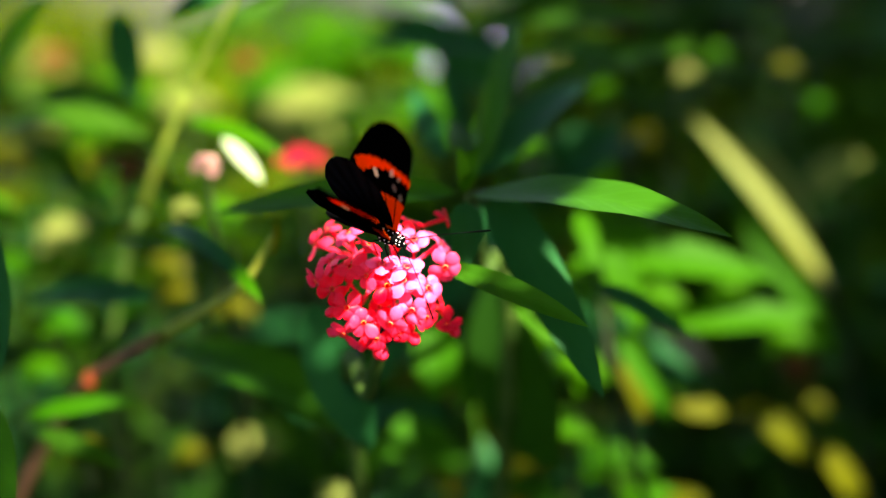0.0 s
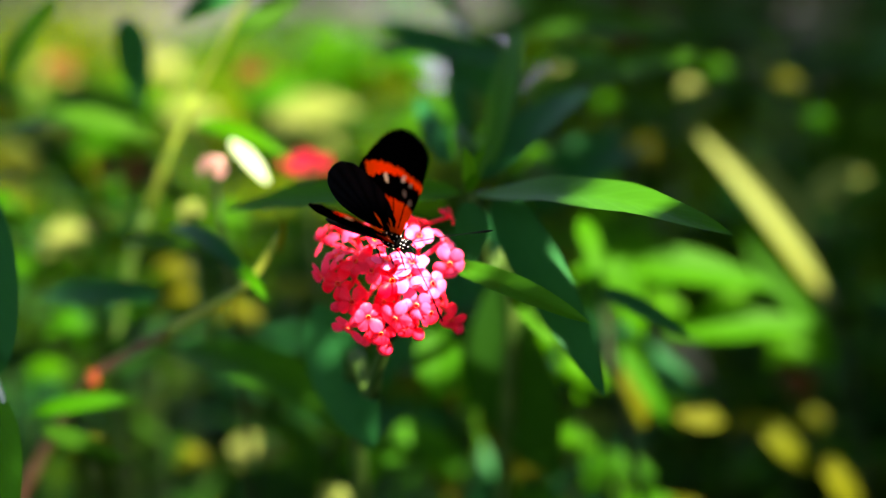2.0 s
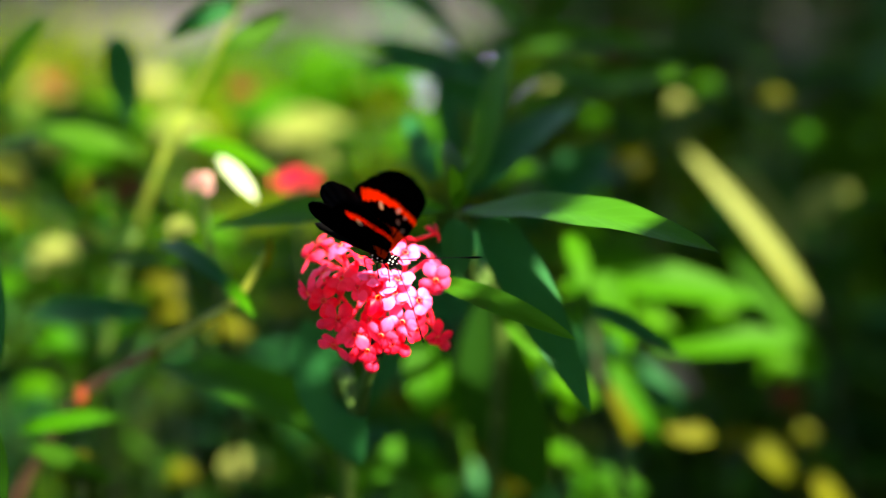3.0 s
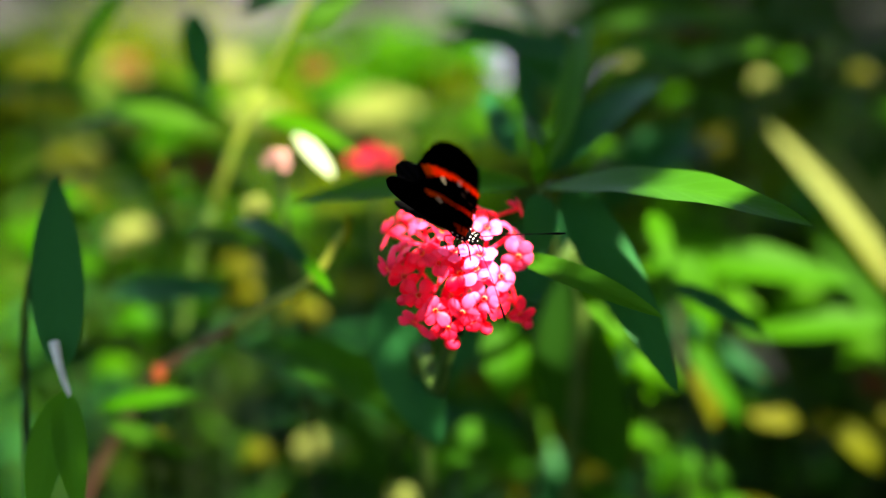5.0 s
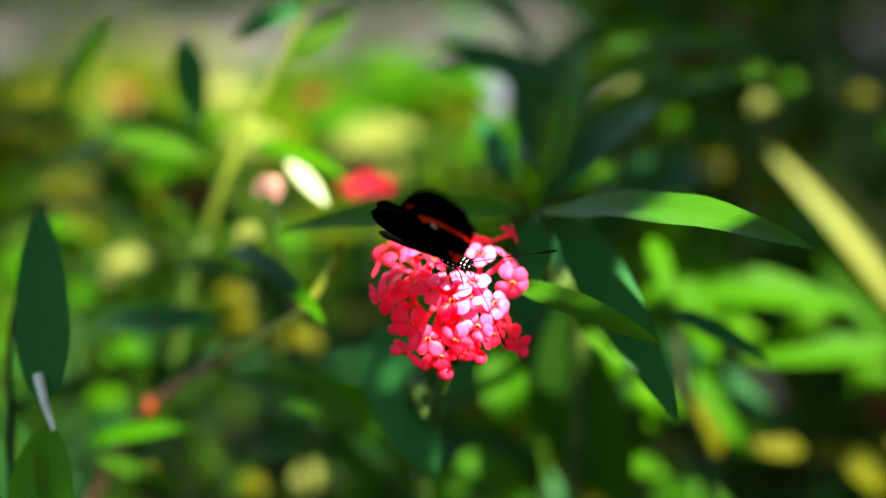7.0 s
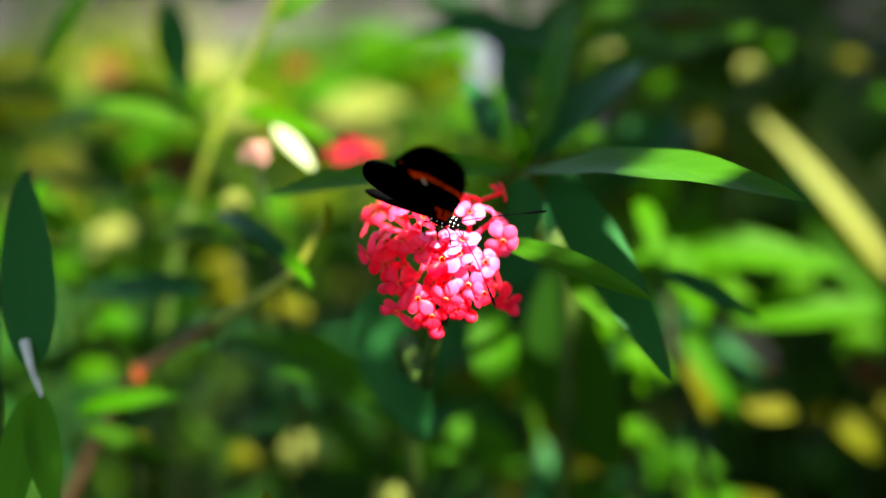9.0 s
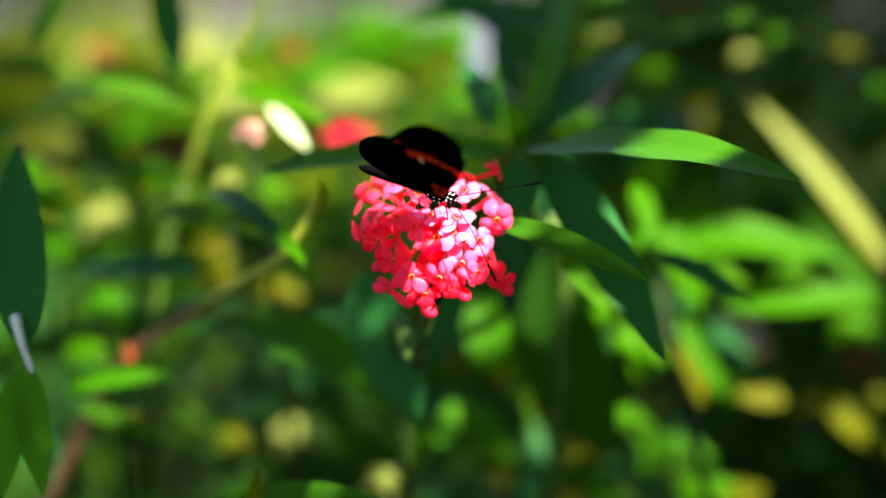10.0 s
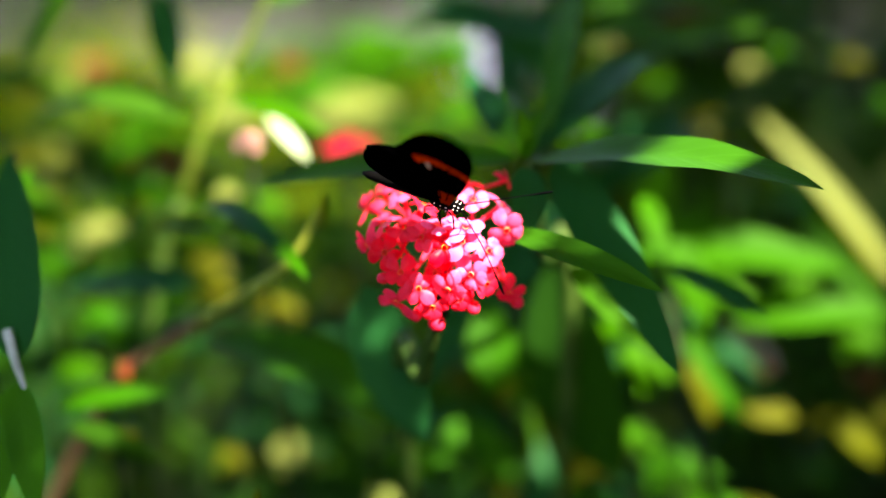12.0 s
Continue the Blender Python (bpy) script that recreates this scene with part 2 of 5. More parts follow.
tagged(part("ground", ground_sheet(), SOIL), "dark garden soil strewn with leaf litter", "ground", kind="structure")


def path_sheet():
    bm = bmesh.new()
    rows = []
    for i in range(41):
        u = i / 40
        cx, cy = -6.0 + 8.5 * u, 5.6 + 1.2 * u
        line = []
        for j in range(7):
            v = j / 6 - 0.5
            line.append(bm.verts.new((cx - 0.25 * v, cy + 4.2 * v, 0.035 + 0.02 * (1 - 4 * v * v) + 0.012 * noise.noise((cx * 3, cy * 3 + v * 4, 1)))))
        rows.append(line)
    for a, b in zip(rows, rows[1:]):
        for j in range(6):
            bm.faces.new((a[j], b[j], b[j + 1], a[j + 1]))
    return bm


tagged(part("path", path_sheet(), PATH_SHADED), "grey gravel path between the flower beds, its shade put into the tone", "path", kind="structure")


# ---- plants made from shared leaves ----
def shared_leaf(material, length, width, seed, **shape):
    bm = blade(length, width, seed=seed, rows=10, across=4, **shape)
    me = bpy.data.meshes.new("leaf")
    bm.to_mesh(me)
    bm.free()
    me.polygons.foreach_set("use_smooth", [True] * len(me.polygons))
    me.materials.append(material)
    return me


def leaf_set(material, size, slim=0.28, seed=0):
    rnd = random.Random(seed)
    out = []
    for n in range(4):
        length = size * rnd.uniform(0.8, 1.15)
        out.append(shared_leaf(material, length, length * slim * rnd.uniform(0.85, 1.15), seed + n, arch=rnd.uniform(0.03, 0.12),
                               fold=rnd.uniform(0.1, 0.35), curl=rnd.uniform(0.05, 0.3), ripple=0.06))
    return out


SETS = {
    "green": leaf_set(LEAF, 0.085, seed=10),
    "deep": leaf_set(LEAF_DEEP, 0.095, seed=20),
    "young": leaf_set(LEAF_YOUNG, 0.07, seed=30),
    "yellow": leaf_set(LEAF_YELLOW, 0.065, seed=40),
    "slim": leaf_set(LEAF, 0.12, 0.16, seed=50),
}


def set_leaf(parent, mesh, m):
    ob = new("leaf", mesh)
    ob.parent = parent
    ob.matrix_basis = m
    return ob


def shrub(x, y, height, spread, shoots, kinds, seed, label, lean=(0, 0), step=0.05, scale=1.0, group="shrubs of the flower bed"):
    """A leafy shrub: shoots that fan out from its foot, with pairs of leaves up their length."""
    rnd = random.Random(seed)
    foot = Vector((x, y, -0.01))
    plant = holder("shrub", foot, label, "shrub", group)
    for s in range(shoots):
        a = math.tau * (s + rnd.random() * 0.7) / shoots
        out = spread * rnd.uniform(0.3, 1.0)
        top = Vector((math.cos(a) * out + lean[0], math.sin(a) * out + lean[1], height * rnd.uniform(0.72, 1.05)))
        mid = Vector((top.x * 0.35, top.y * 0.35, top.z * 0.5))
        line = curve([Vector((math.cos(a) * 0.02, math.sin(a) * 0.02, 0)), mid, top], 8)
        n = len(line)
        part("stem", tube(line, [0.004 - 0.0024 * k / (n - 1) for k in range(n)], 6), STEM, plant)
        length = sum((line[k + 1] - line[k]).length for k in range(n - 1))
        pairs = max(3, int(length / step))
        for k in range(pairs):
            u = 0.18 + 0.82 * (k + rnd.random() * 0.4) / pairs
            f = min(u, 0.999) * (n - 1)
            p = line[int(f)].lerp(line[int(f) + 1], f - int(f))
            turn = k * 1.57 + rnd.uniform(-0.4, 0.4) + s
            for side in (0, math.pi):
                if rnd.random() < 0.12:
                    continue
                d = Vector((math.cos(turn + side), math.sin(turn + side), rnd.uniform(-0.35, 0.55)))
                mesh = rnd.choice(SETS[rnd.choice(kinds)])
                size = scale * rnd.uniform(0.7, 1.15) * (1.15 - 0.4 * u)
                m = aimed(p, p + d, (rnd.uniform(-0.3, 0.3), rnd.uniform(-0.4, 0.2), 1)) @ Matrix.Diagonal((size, size, size, 1))
                set_leaf(plant, mesh, m)
    return plant


MIX = ("green", "deep", "green", "slim", "young")
YELLOWISH = ("young", "yellow", "green", "young")
SHADY = ("deep", "deep", "green", "slim")
shrub(-0.46, 1.12, 0.50, 0.20, 6, SHADY, 101, "dark green leafy shrub in the shade")
shrub(-0.16, 1.15, 0.54, 0.22, 6, SHADY, 102, "dark green leafy shrub in the shade")
shrub(0.12, 1.12, 0.54, 0.20, 6, MIX, 103, "green leafy shrub with lance-shaped leaves")
shrub(0.42, 1.10, 0.62, 0.22, 7, SHADY, 104, "dark green leafy shrub in the shade")
shrub(0.70, 1.02, 0.66, 0.20, 6, SHADY, 105, "dark green leafy shrub in the shade")
shrub(-0.62, 1.35, 0.58, 0.26, 7, YELLOWISH, 106, "leafy shrub with light green and yellowing leaves")
shrub(-0.28, 1.50, 0.55, 0.28, 7, YELLOWISH, 107, "leafy shrub with light green and yellowing leaves")
shrub(0.10, 1.55, 0.60, 0.28, 7, MIX, 108, "green leafy shrub with lance-shaped leaves")
shrub(0.48, 1.50, 0.72, 0.28, 8, SHADY, 109, "dark green leafy shrub in the shade")
shrub(0.85, 1.35, 0.78, 0.28, 8, SHADY, 110, "dark green leafy shrub in the shade")
shrub(0.15, 2.3, 0.7, 0.4, 9, MIX, 114, "green leafy shrub beside the gravel path", scale=1.3)
shrub(0.9, 2.2, 0.95, 0.4, 9, SHADY, 115, "tall dark green shrub in the shade", scale=1.3)
shrub(-0.9, 2.2, 0.5, 0.4, 9, YELLOWISH, 116, "low light green shrub beside the gravel path", scale=1.3)
shrub(1.6, 2.8, 1.3, 0.6, 10, SHADY, 117, "tall dark green shrub in the shade", scale=1.6)
shrub(-0.35, 2.4, 0.42, 0.4, 8, YELLOWISH, 118, "low light green shrub beside the gravel path", scale=1.2)


def leaf_mass(name, places, material, label, category, seed, size=(0.06, 0.10), slim=0.16, level=0.0):
    """Many single leaves as one mesh: each a pointed blade of six corners with a raised middle."""
    rnd = random.Random(seed)
    verts, faces, uvs = [], [], []
    for p in places:
        a = Vector((rnd.uniform(-1, 1), rnd.uniform(-1, 0.7), rnd.uniform(-0.7, 0.5) * (1 - level))).normalized() * rnd.uniform(*size)
        p = p - a * 0.5
        b = a.cross((rnd.uniform(-0.5, 0.5), rnd.uniform(-0.8, 0.2), 1)).normalized() * a.length * slim
        up = b.cross(a).normalized() * a.length * 0.05
        n = len(verts)
        verts += [p, p + a * 0.3 + b * 0.85 + up, p + a * 0.6 + b * 0.8 + up, p + a, p + a * 0.6 - b * 0.8 + up, p + a * 0.3 - b * 0.85 + up]
        faces.append((n, n + 1, n + 2, n + 3, n + 4, n + 5))
        uvs += [0, 0.5, 0.3, 0.95, 0.6, 0.95, 1, 0.5, 0.6, 0.05, 0.3, 0.05]
    me = bpy.data.meshes.new(name)
    me.from_pydata(verts, [], faces)
    me.uv_layers.new(name="UVMap").data.foreach_set("uv", uvs)
    me.materials.append(material)
    return tagged(new(name, me), label, category, kind="stuff")


def scatter(x0, x1, y0, y1, low, high, count, seed, clump=3.0, thin=-0.1):
    """Places inside a bed, gathered in clumps, higher where the noise is high."""
    rnd = random.Random(seed)
    out = []
    while len(out) < count:
        x, y = rnd.uniform(x0, x1), rnd.uniform(y0, y1)
        n = noise.noise((x * clump, y * clump, seed))
        if n < thin:
            continue
        out.append(Vector((x, y, low + (high - low) * (0.62 + 0.5 * n) * rnd.random() ** 0.7)))
    return out


leaf_mass("undergrowth", scatter(-1.1, -0.05, 1.05, 2.6, 0.05, 0.58, 5200, 21), MASS_SHADE, "dense dark green undergrowth in dappled sun", "undergrowth", 1)
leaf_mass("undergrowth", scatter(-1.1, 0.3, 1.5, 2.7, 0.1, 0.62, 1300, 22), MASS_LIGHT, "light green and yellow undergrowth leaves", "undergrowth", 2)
leaf_mass("undergrowth", scatter(-0.1, 1.5, 0.95, 2.4, 0.0, 0.72, 6500, 23), MASS_SHADE, "dense dark green undergrowth in the shade", "undergrowth", 3)
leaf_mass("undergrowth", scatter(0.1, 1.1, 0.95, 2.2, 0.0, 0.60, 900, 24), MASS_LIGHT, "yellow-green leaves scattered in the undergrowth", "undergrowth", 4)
leaf_mass("undergrowth", scatter(0.2, 2.6, 2.2, 3.6, 0.0, 1.1, 6000, 25, 1.5), MASS_SHADE, "tall dark green bushes in the shade", "undergrowth", 5, (0.09, 0.14))
leaf_mass("undergrowth", scatter(-3.0, 0.2, 2.4, 3.4, 0.0, 0.62, 6500, 26, 1.5), MASS, "low green plants beside the gravel path", "undergrowth", 6, (0.08, 0.12))
leaf_mass("undergrowth", scatter(-2.6, 0.3, 2.5, 3.6, 0.1, 0.58, 1100, 34, 1.5), MASS_LIGHT, "light yellow-green plants beside the gravel path", "undergrowth", 14, (0.08, 0.12))
leaf_mass("undergrowth", scatter(-3.4, 0.3, 3.6, 4.7, 0.0, 0.46, 2600, 36, 1.6), MASS, "green plants along the far edge of the gravel path", "undergrowth", 16, (0.08, 0.12))
leaf_mass("hedge", scatter(-10, 3, 8.6, 10.0, 0.0, 3.2, 12000, 27, 0.8, -0.4), MASS, "green hedge behind the gravel path", "hedge", 7, (0.12, 0.2))
leaf_mass("hedge", scatter(1.5, 7, 4.0, 6.0, 0.0, 4.2, 12000, 28, 0.8, -0.4), MASS_SHADE, "dark green hedge in the shade", "hedge", 8, (0.12, 0.2))
leaf_mass("hedge", scatter(-14, 14, 11, 13, 0.0, 5.0, 9000, 29, 0.4, -0.5), MASS_SHADE, "tall distant hedge of dark leaves", "hedge", 9, (0.3, 0.5))
# three hedges out of view, added to keep low sky light off the bed
leaf_mass("hedge", scatter(-5, 6, -4.6, -3.2, 0.0, 2.6, 9000, 30, 0.8, -0.5), MASS_SHADE, "unseen dark green hedge, added behind the view to block low sky", "hedge", 10, (0.18, 0.28))
leaf_mass("hedge", scatter(-5.2, -3.8, -4, 3.0, 0.0, 4.6, 12000, 31, 0.8, -0.5), MASS, "unseen green hedge, added along the bed to block low sky", "hedge", 11, (0.18, 0.28))
leaf_mass("hedge", scatter(3.8, 5.2, -4, 3.5, 0.0, 4.8, 12000, 32, 0.8, -0.5), MASS_SHADE, "unseen dark green hedge, added along the bed to block low sky", "hedge", 12, (0.18, 0.28))


# ---- an unseen tree added overhead for shade, with gaps that let the sun through ----
def added_shade_tree():
    rnd = random.Random(5)
    foot = Vector((2.6, -1.6, -0.03))
    tree = holder("tree", foot, "broad unseen tree, added so that its leafy branches shade the bed", "tree")
    side, ahead = SUN_DIR.orthogonal().normalized(), SUN_DIR.cross(SUN_DIR.orthogonal()).normalized()
    top = CORE + SUN_DIR * 2.85 + Vector((1.3, -0.7, 0.1))
    bole = [foot, foot + Vector((-0.05, 0.05, 1.0)), foot.lerp(top, 0.6) + Vector((0.1, -0.1, 0.3)), top]
    part("trunk", tube(curve([q - foot for q in bole], 8), [0.13 - 0.09 * k / 24 for k in range(25)], 10), BARK, tree)
    for n in range(12):
        a = n * math.tau / 12 + 0.3
        end = top + (side * math.cos(a) + ahead * math.sin(a)) * 1.7 + Vector((0, 0, 0.1))
        if any(((q := top.lerp(end, s) - CORE) - SUN_DIR * q.dot(SUN_DIR)).length < 0.55 for s in (0.3, 0.5, 0.7, 0.85, 1.0)):
            continue
        part("branch", tube(curve([top - foot, top.lerp(end, 0.5) + Vector((0, 0, 0.12)) - foot, end - foot], 6), [0.03 - 0.024 * k / 12 for k in range(13)], 6), BARK, tree)
    # a low bough, added too, that carries the foliage close above the bed
    middle = CORE + SUN_DIR * 0.95
    start = foot + Vector((-0.05, 0.05, 1.05))
    rim = middle + ((q := start - middle) - SUN_DIR * q.dot(SUN_DIR)).normalized() * 0.46
    bough = curve([start - foot, start.lerp(rim, 0.5) + Vector((0, 0, 0.16)) - foot, rim - foot], 8)
    part("branch", tube(bough, [0.045 - 0.036 * k / (len(bough) - 1) for k in range(len(bough))], 8), BARK, tree)
    for n in range(18):
        a = n * math.tau / 18
        end = middle + (side * math.cos(a) + ahead * math.sin(a)) * 0.5
        if any(((q := rim.lerp(end, s / 10) - Vector(g)) - SUN_DIR * q.dot(SUN_DIR)).length < r + 0.015 for g, r in GAPS for s in range(11)):
            continue
        twig = curve([rim - foot, rim.lerp(end, 0.5) + SUN_DIR * 0.06 - foot, end - foot], 6)
        part("twig", tube(twig, [0.007 - 0.005 * k / (len(twig) - 1) for k in range(len(twig))], 5), BARK, tree)
    tiers = {"core": (0.0, 0.75, 81000, 0.008, (0.018, 0.028), 0.90), "inner": (0.53, 2.3, 35000, 0.025, (0.07, 0.10), 2.3), "outer": (1.85, 5.0, 22000, 0.09, (0.16, 0.24), 2.3)}
    for n, (least, most, count, margin, size, height) in enumerate(tiers.values()):
        spots = []
        for k in range(count):
            u, v = rnd.uniform(-most, most), rnd.uniform(-most, most)
            p = CORE + SUN_DIR * (height + rnd.uniform(-0.1, 0.25)) + side * u + ahead * v
            reach = math.hypot(u, v)
            ragged = noise.noise((4 * u / most, 4 * v / most, n))
            if reach < least or reach > most * (0.87 + 0.13 * ragged) or p.y < -1.7 or (p.y > 3.2 and noise.noise(p * 0.8) > 0.12):
                continue
            if any(((q := p - Vector(g)) - SUN_DIR * q.dot(SUN_DIR)).length < r + margin for g, r in GAPS):
                continue
            spots.append(p - foot)
        leaf_mass("crown", spots, MASS_SHADE, "", "", 40 + n, size, 0.27, 0.6).parent = tree


CORE = Vector((0.0, 0.50, 0.68))
GAPS = []


def gap(at, radius):
    """A hole in the crown: the sun falls through it on the given spot."""
    GAPS.append((at, radius))


# leaves that stay in the crown's shade
SHADED = []


def shade(base, tip, reach, steps=3):
    """Keeps a leaf between base and tip in the shade of the crown."""
    for k in range(steps):
        SHADED.append((Vector(base).lerp(Vector(tip), (k + 0.5) / steps), reach))


shade((0.0146, 0.4139, 0.7358), (0.0505, 0.3645, 0.6821), 0.016)
shade((-0.1552, 0.4057, 0.7397), (-0.1431, 0.3640, 0.6859), 0.02)
shade((-0.1032, 0.4307, 0.6693), (-0.0237, 0.4075, 0.6393), 0.024)
shade((-0.0471, 0.4263, 0.6906), (-0.0259, 0.4097, 0.6400), 0.022)
shade((-0.1070, 0.4598, 0.7092), (-0.0750, 0.4250, 0.7000), 0.012)
shade((-0.1463, 0.5695, 0.7768), (-0.1369, 0.5493, 0.7395), 0.02)
shade((0.0208, 0.5051, 0.6741), (0.0472, 0.4789, 0.5942), 0.02)
shade((0.0124, 0.4374, 0.7346), (0.0576, 0.5049, 0.7569), 0.016)
shade((0.0074, 0.3982, 0.7368), (0.0070, 0.3839, 0.7179), 0.01)
shade((-0.0534, 0.3691, 0.6746), (-0.0222, 0.3531, 0.7000), 0.03)


def sun_fleck(at, radius):
    """A gap for a far leaf, unless its light would cross a shaded spot."""
    for spot, reach in SHADED:
        q = Vector(at) - Vector(spot)
        if (q - SUN_DIR * q.dot(SUN_DIR)).length < reach:
            return
    gap(at, radius)


gap((-0.0085, 0.3531, 0.7364), 0.011)
gap((-0.0107, 0.3505, 0.7281), 0.012)
gap((-0.0111, 0.3477, 0.7190), 0.011)
gap((-0.0136, 0.3458, 0.7130), 0.008)
gap((-0.0231, 0.3459, 0.7146), 0.005)
gap((-0.0291, 0.3473, 0.7200), 0.005)
gap((-0.0294, 0.3521, 0.7359), 0.006)
gap((-0.0274, 0.3339, 0.7484), 0.012)
gap((0.0435, 0.3576, 0.7461), 0.001)
gap((0.0524, 0.3488, 0.7479), 0.001)
gap((0.0114, 0.3686, 0.7231), 0.002)
gap((0.0353, 0.4017, 0.6896), 0.008)
gap((0.0304, 0.4034, 0.6960), 0.007)
gap((-0.0660, 0.4130, 0.6995), 0.005)
gap((-0.1740, 0.4480, 0.7110), 0.009)
gap((-0.4053, 1.1469, 0.5495), 0.1)
gap((-0.2975, 1.0480, 0.5496), 0.07)
gap((-0.5294, 1.3496, 0.5498), 0.11)
gap((-0.4104, 1.3649, 0.5794), 0.09)
gap((-0.0114, 0.5299, 0.5857), 0.012)
gap((-0.0184, 0.8843, 0.6515), 0.04)
gap((0.0831, 0.5324, 0.6281), 0.007)
gap((0.0948, 0.5250, 0.6115), 0.007)
gap((-0.0031, 0.4829, 0.6473), 0.004)
gap((-0.0009, 0.7435, 0.7019), 0.02)
gap((-0.1308, 0.8269, 0.7107), 0.012)
gap((-0.2803, 0.9011, 0.6982), 0.012)
sun_fleck((-0.0717, 0.4246, 0.6984), 0.004)
sun_fleck((-0.0886, 0.4358, 0.6844), 0.004)
sun_fleck((-0.0797, 0.4865, 0.7289), 0.018)
sun_fleck((-0.1170, 0.5120, 0.7226), 0.020)
sun_fleck((-0.0665, 0.5497, 0.7146), 0.030)
sun_fleck((-0.1150, 0.9678, 0.6544), 0.06)
sun_fleck((-0.0713, 1.0116, 0.6650), 0.05)
sun_fleck((-0.0315, 0.9054, 0.7044), 0.06)
sun_fleck((-0.2098, 1.2630, 0.5849), 0.09)
sun_fleck((-0.1550, 1.3499, 0.6053), 0.07)
sun_fleck((-0.2092, 1.5867, 0.5994), 0.10)
sun_fleck((-0.2796, 1.4218, 0.5849), 0.08)
sun_fleck((-0.2794, 1.1908, 0.6096), 0.10)
sun_fleck((-0.1179, 1.5119, 0.6117), 0.10)
sun_fleck((-0.4891, 2.6502, 0.4472), 0.50)
sun_fleck((-0.3336, 0.9610, 0.6397), 0.08)
sun_fleck((-0.1553, 0.5414, 0.7282), 0.012)
sun_fleck((-0.1409, 0.4455, 0.6428), 0.010)
sun_fleck((-0.0686, 0.4178, 0.7018), 0.005)
sun_fleck((0.1232, 0.5711, 0.6537), 0.025)
sun_fleck((0.1453, 0.5636, 0.6307), 0.020)
sun_fleck((0.1530, 0.6980, 0.6860), 0.008)
sun_fleck((0.1672, 0.6883, 0.6694), 0.012)
sun_fleck((0.1810, 0.6790, 0.6525), 0.014)
sun_fleck((0.1943, 0.6693, 0.6355), 0.016)
sun_fleck((0.2050, 0.6640, 0.6250), 0.012)
sun_fleck((0.0631, 0.5022, 0.6882), 0.013)
sun_fleck((0.0797, 0.5302, 0.6519), 0.012)
sun_fleck((-0.0029, 0.9845, 0.7016), 0.04)
sun_fleck((0.0317, 0.9075, 0.7089), 0.03)
sun_fleck((0.1637, 0.5463, 0.5779), 0.007)
sun_fleck((0.1925, 0.5402, 0.5588), 0.007)
sun_fleck((0.1227, 0.5501, 0.5904), 0.005)
sun_fleck((0.0254, 0.5279, 0.5862), 0.010)
sun_fleck((0.0899, 0.5527, 0.5992), 0.010)
sun_fleck((-0.0105, 1.8955, 0.5634), 0.08)
sun_fleck((0.1517, 1.8814, 0.5165), 0.05)


# ---- the pink flower head and its plant ----
HUB = (-0.0180, 0.3745, 0.7085)
plant = holder("flowering_plant", (HUB[0] + 0.02, HUB[1] + 0.22, 0.0), "flowering shrub with one bright pink cluster and green leaves", "plant")
AXIS = plant.location.copy()
AXIS.z = 0.0


def corolla(seed, sun_tint=0.0):
    """A floret: five puffy round petals with turned-down rims on a slim tube; it opens towards +z, the tube runs down
    -z. Higher tints paint sunlight into the petals.
    """
    rnd = random.Random(seed)
    bm = bmesh.new()
    shade = bm.verts.layers.float_color.new("shade")
    rose = Vector((0.86, 0.003, 0.018)).lerp(Vector((0.97, 0.115, 0.31)), sun_tint)
    deep, yellow = Vector((0.82, 0.012, 0.035)), Vector((0.80, 0.34, 0.03))
    for p in range(5):
        a = p * math.tau / 5 + rnd.uniform(-0.24, 0.24)
        length, width = 0.0054 * rnd.uniform(0.82, 1.12), 0.0043 * rnd.uniform(0.85, 1.12)
        lift, bend, cup = rnd.uniform(-0.1, 0.75), rnd.uniform(0.3, 1.5), rnd.uniform(0.0004, 0.0011)
        grid = []
        for i in range(11):
            u = i / 10
            round_end = math.sqrt(max(0.02, 1 - (max(0.0, u - 0.55) / 0.45) ** 2))
            half = width / 2 * (0.26 + 0.74 * math.sin(math.pi / 2 * min(1, u / 0.55))) * round_end
            line = []
            for j in range(7):
                v = j / 3 - 1
                x, y = 0.0007 + length * (u - 0.12 * bend * u * u), half * v
                z = lift * length * u - bend * 0.42 * length * u ** 2.2 - cup * v * v * math.sin(math.pi * min(1, u + 0.1)) + 0.00010 * math.sin(v * 5 + p) * u
                q = Vector((x * math.cos(a) - y * math.sin(a), x * math.sin(a) + y * math.cos(a), z))
                vert = bm.verts.new(q)
                vert[shade] = (*(deep if u < 0.14 else deep.lerp(rose, min(1, (u - 0.14) * 8))), 1)
                line.append(vert)
            grid.append(line)
        for one, two in zip(grid, grid[1:]):
            for j in range(6):
                bm.faces.new((one[j], two[j], two[j + 1], one[j + 1]))
    rings = []
    for z, r in ((0.0003, 0.0007), (0.0, 0.0010), (-0.002, 0.0009), (-0.008, 0.0007), (-0.015, 0.0006), (-0.019, 0.0009)):
        ring = []
        for k in range(8):
            vert = bm.verts.new((r * math.cos(k * math.tau / 8), r * math.sin(k * math.tau / 8), z))
            vert[shade] = (*(yellow.lerp(deep, 0.4) if z > 0 else rose.lerp(deep, 0.4)), 1)
            ring.append(vert)
        rings.append(ring)
    for one, two in zip(rings, rings[1:]):
        for k in range(8):
            bm.faces.new((one[k], two[k], two[(k + 1) % 8], one[(k + 1) % 8]))
    return bm


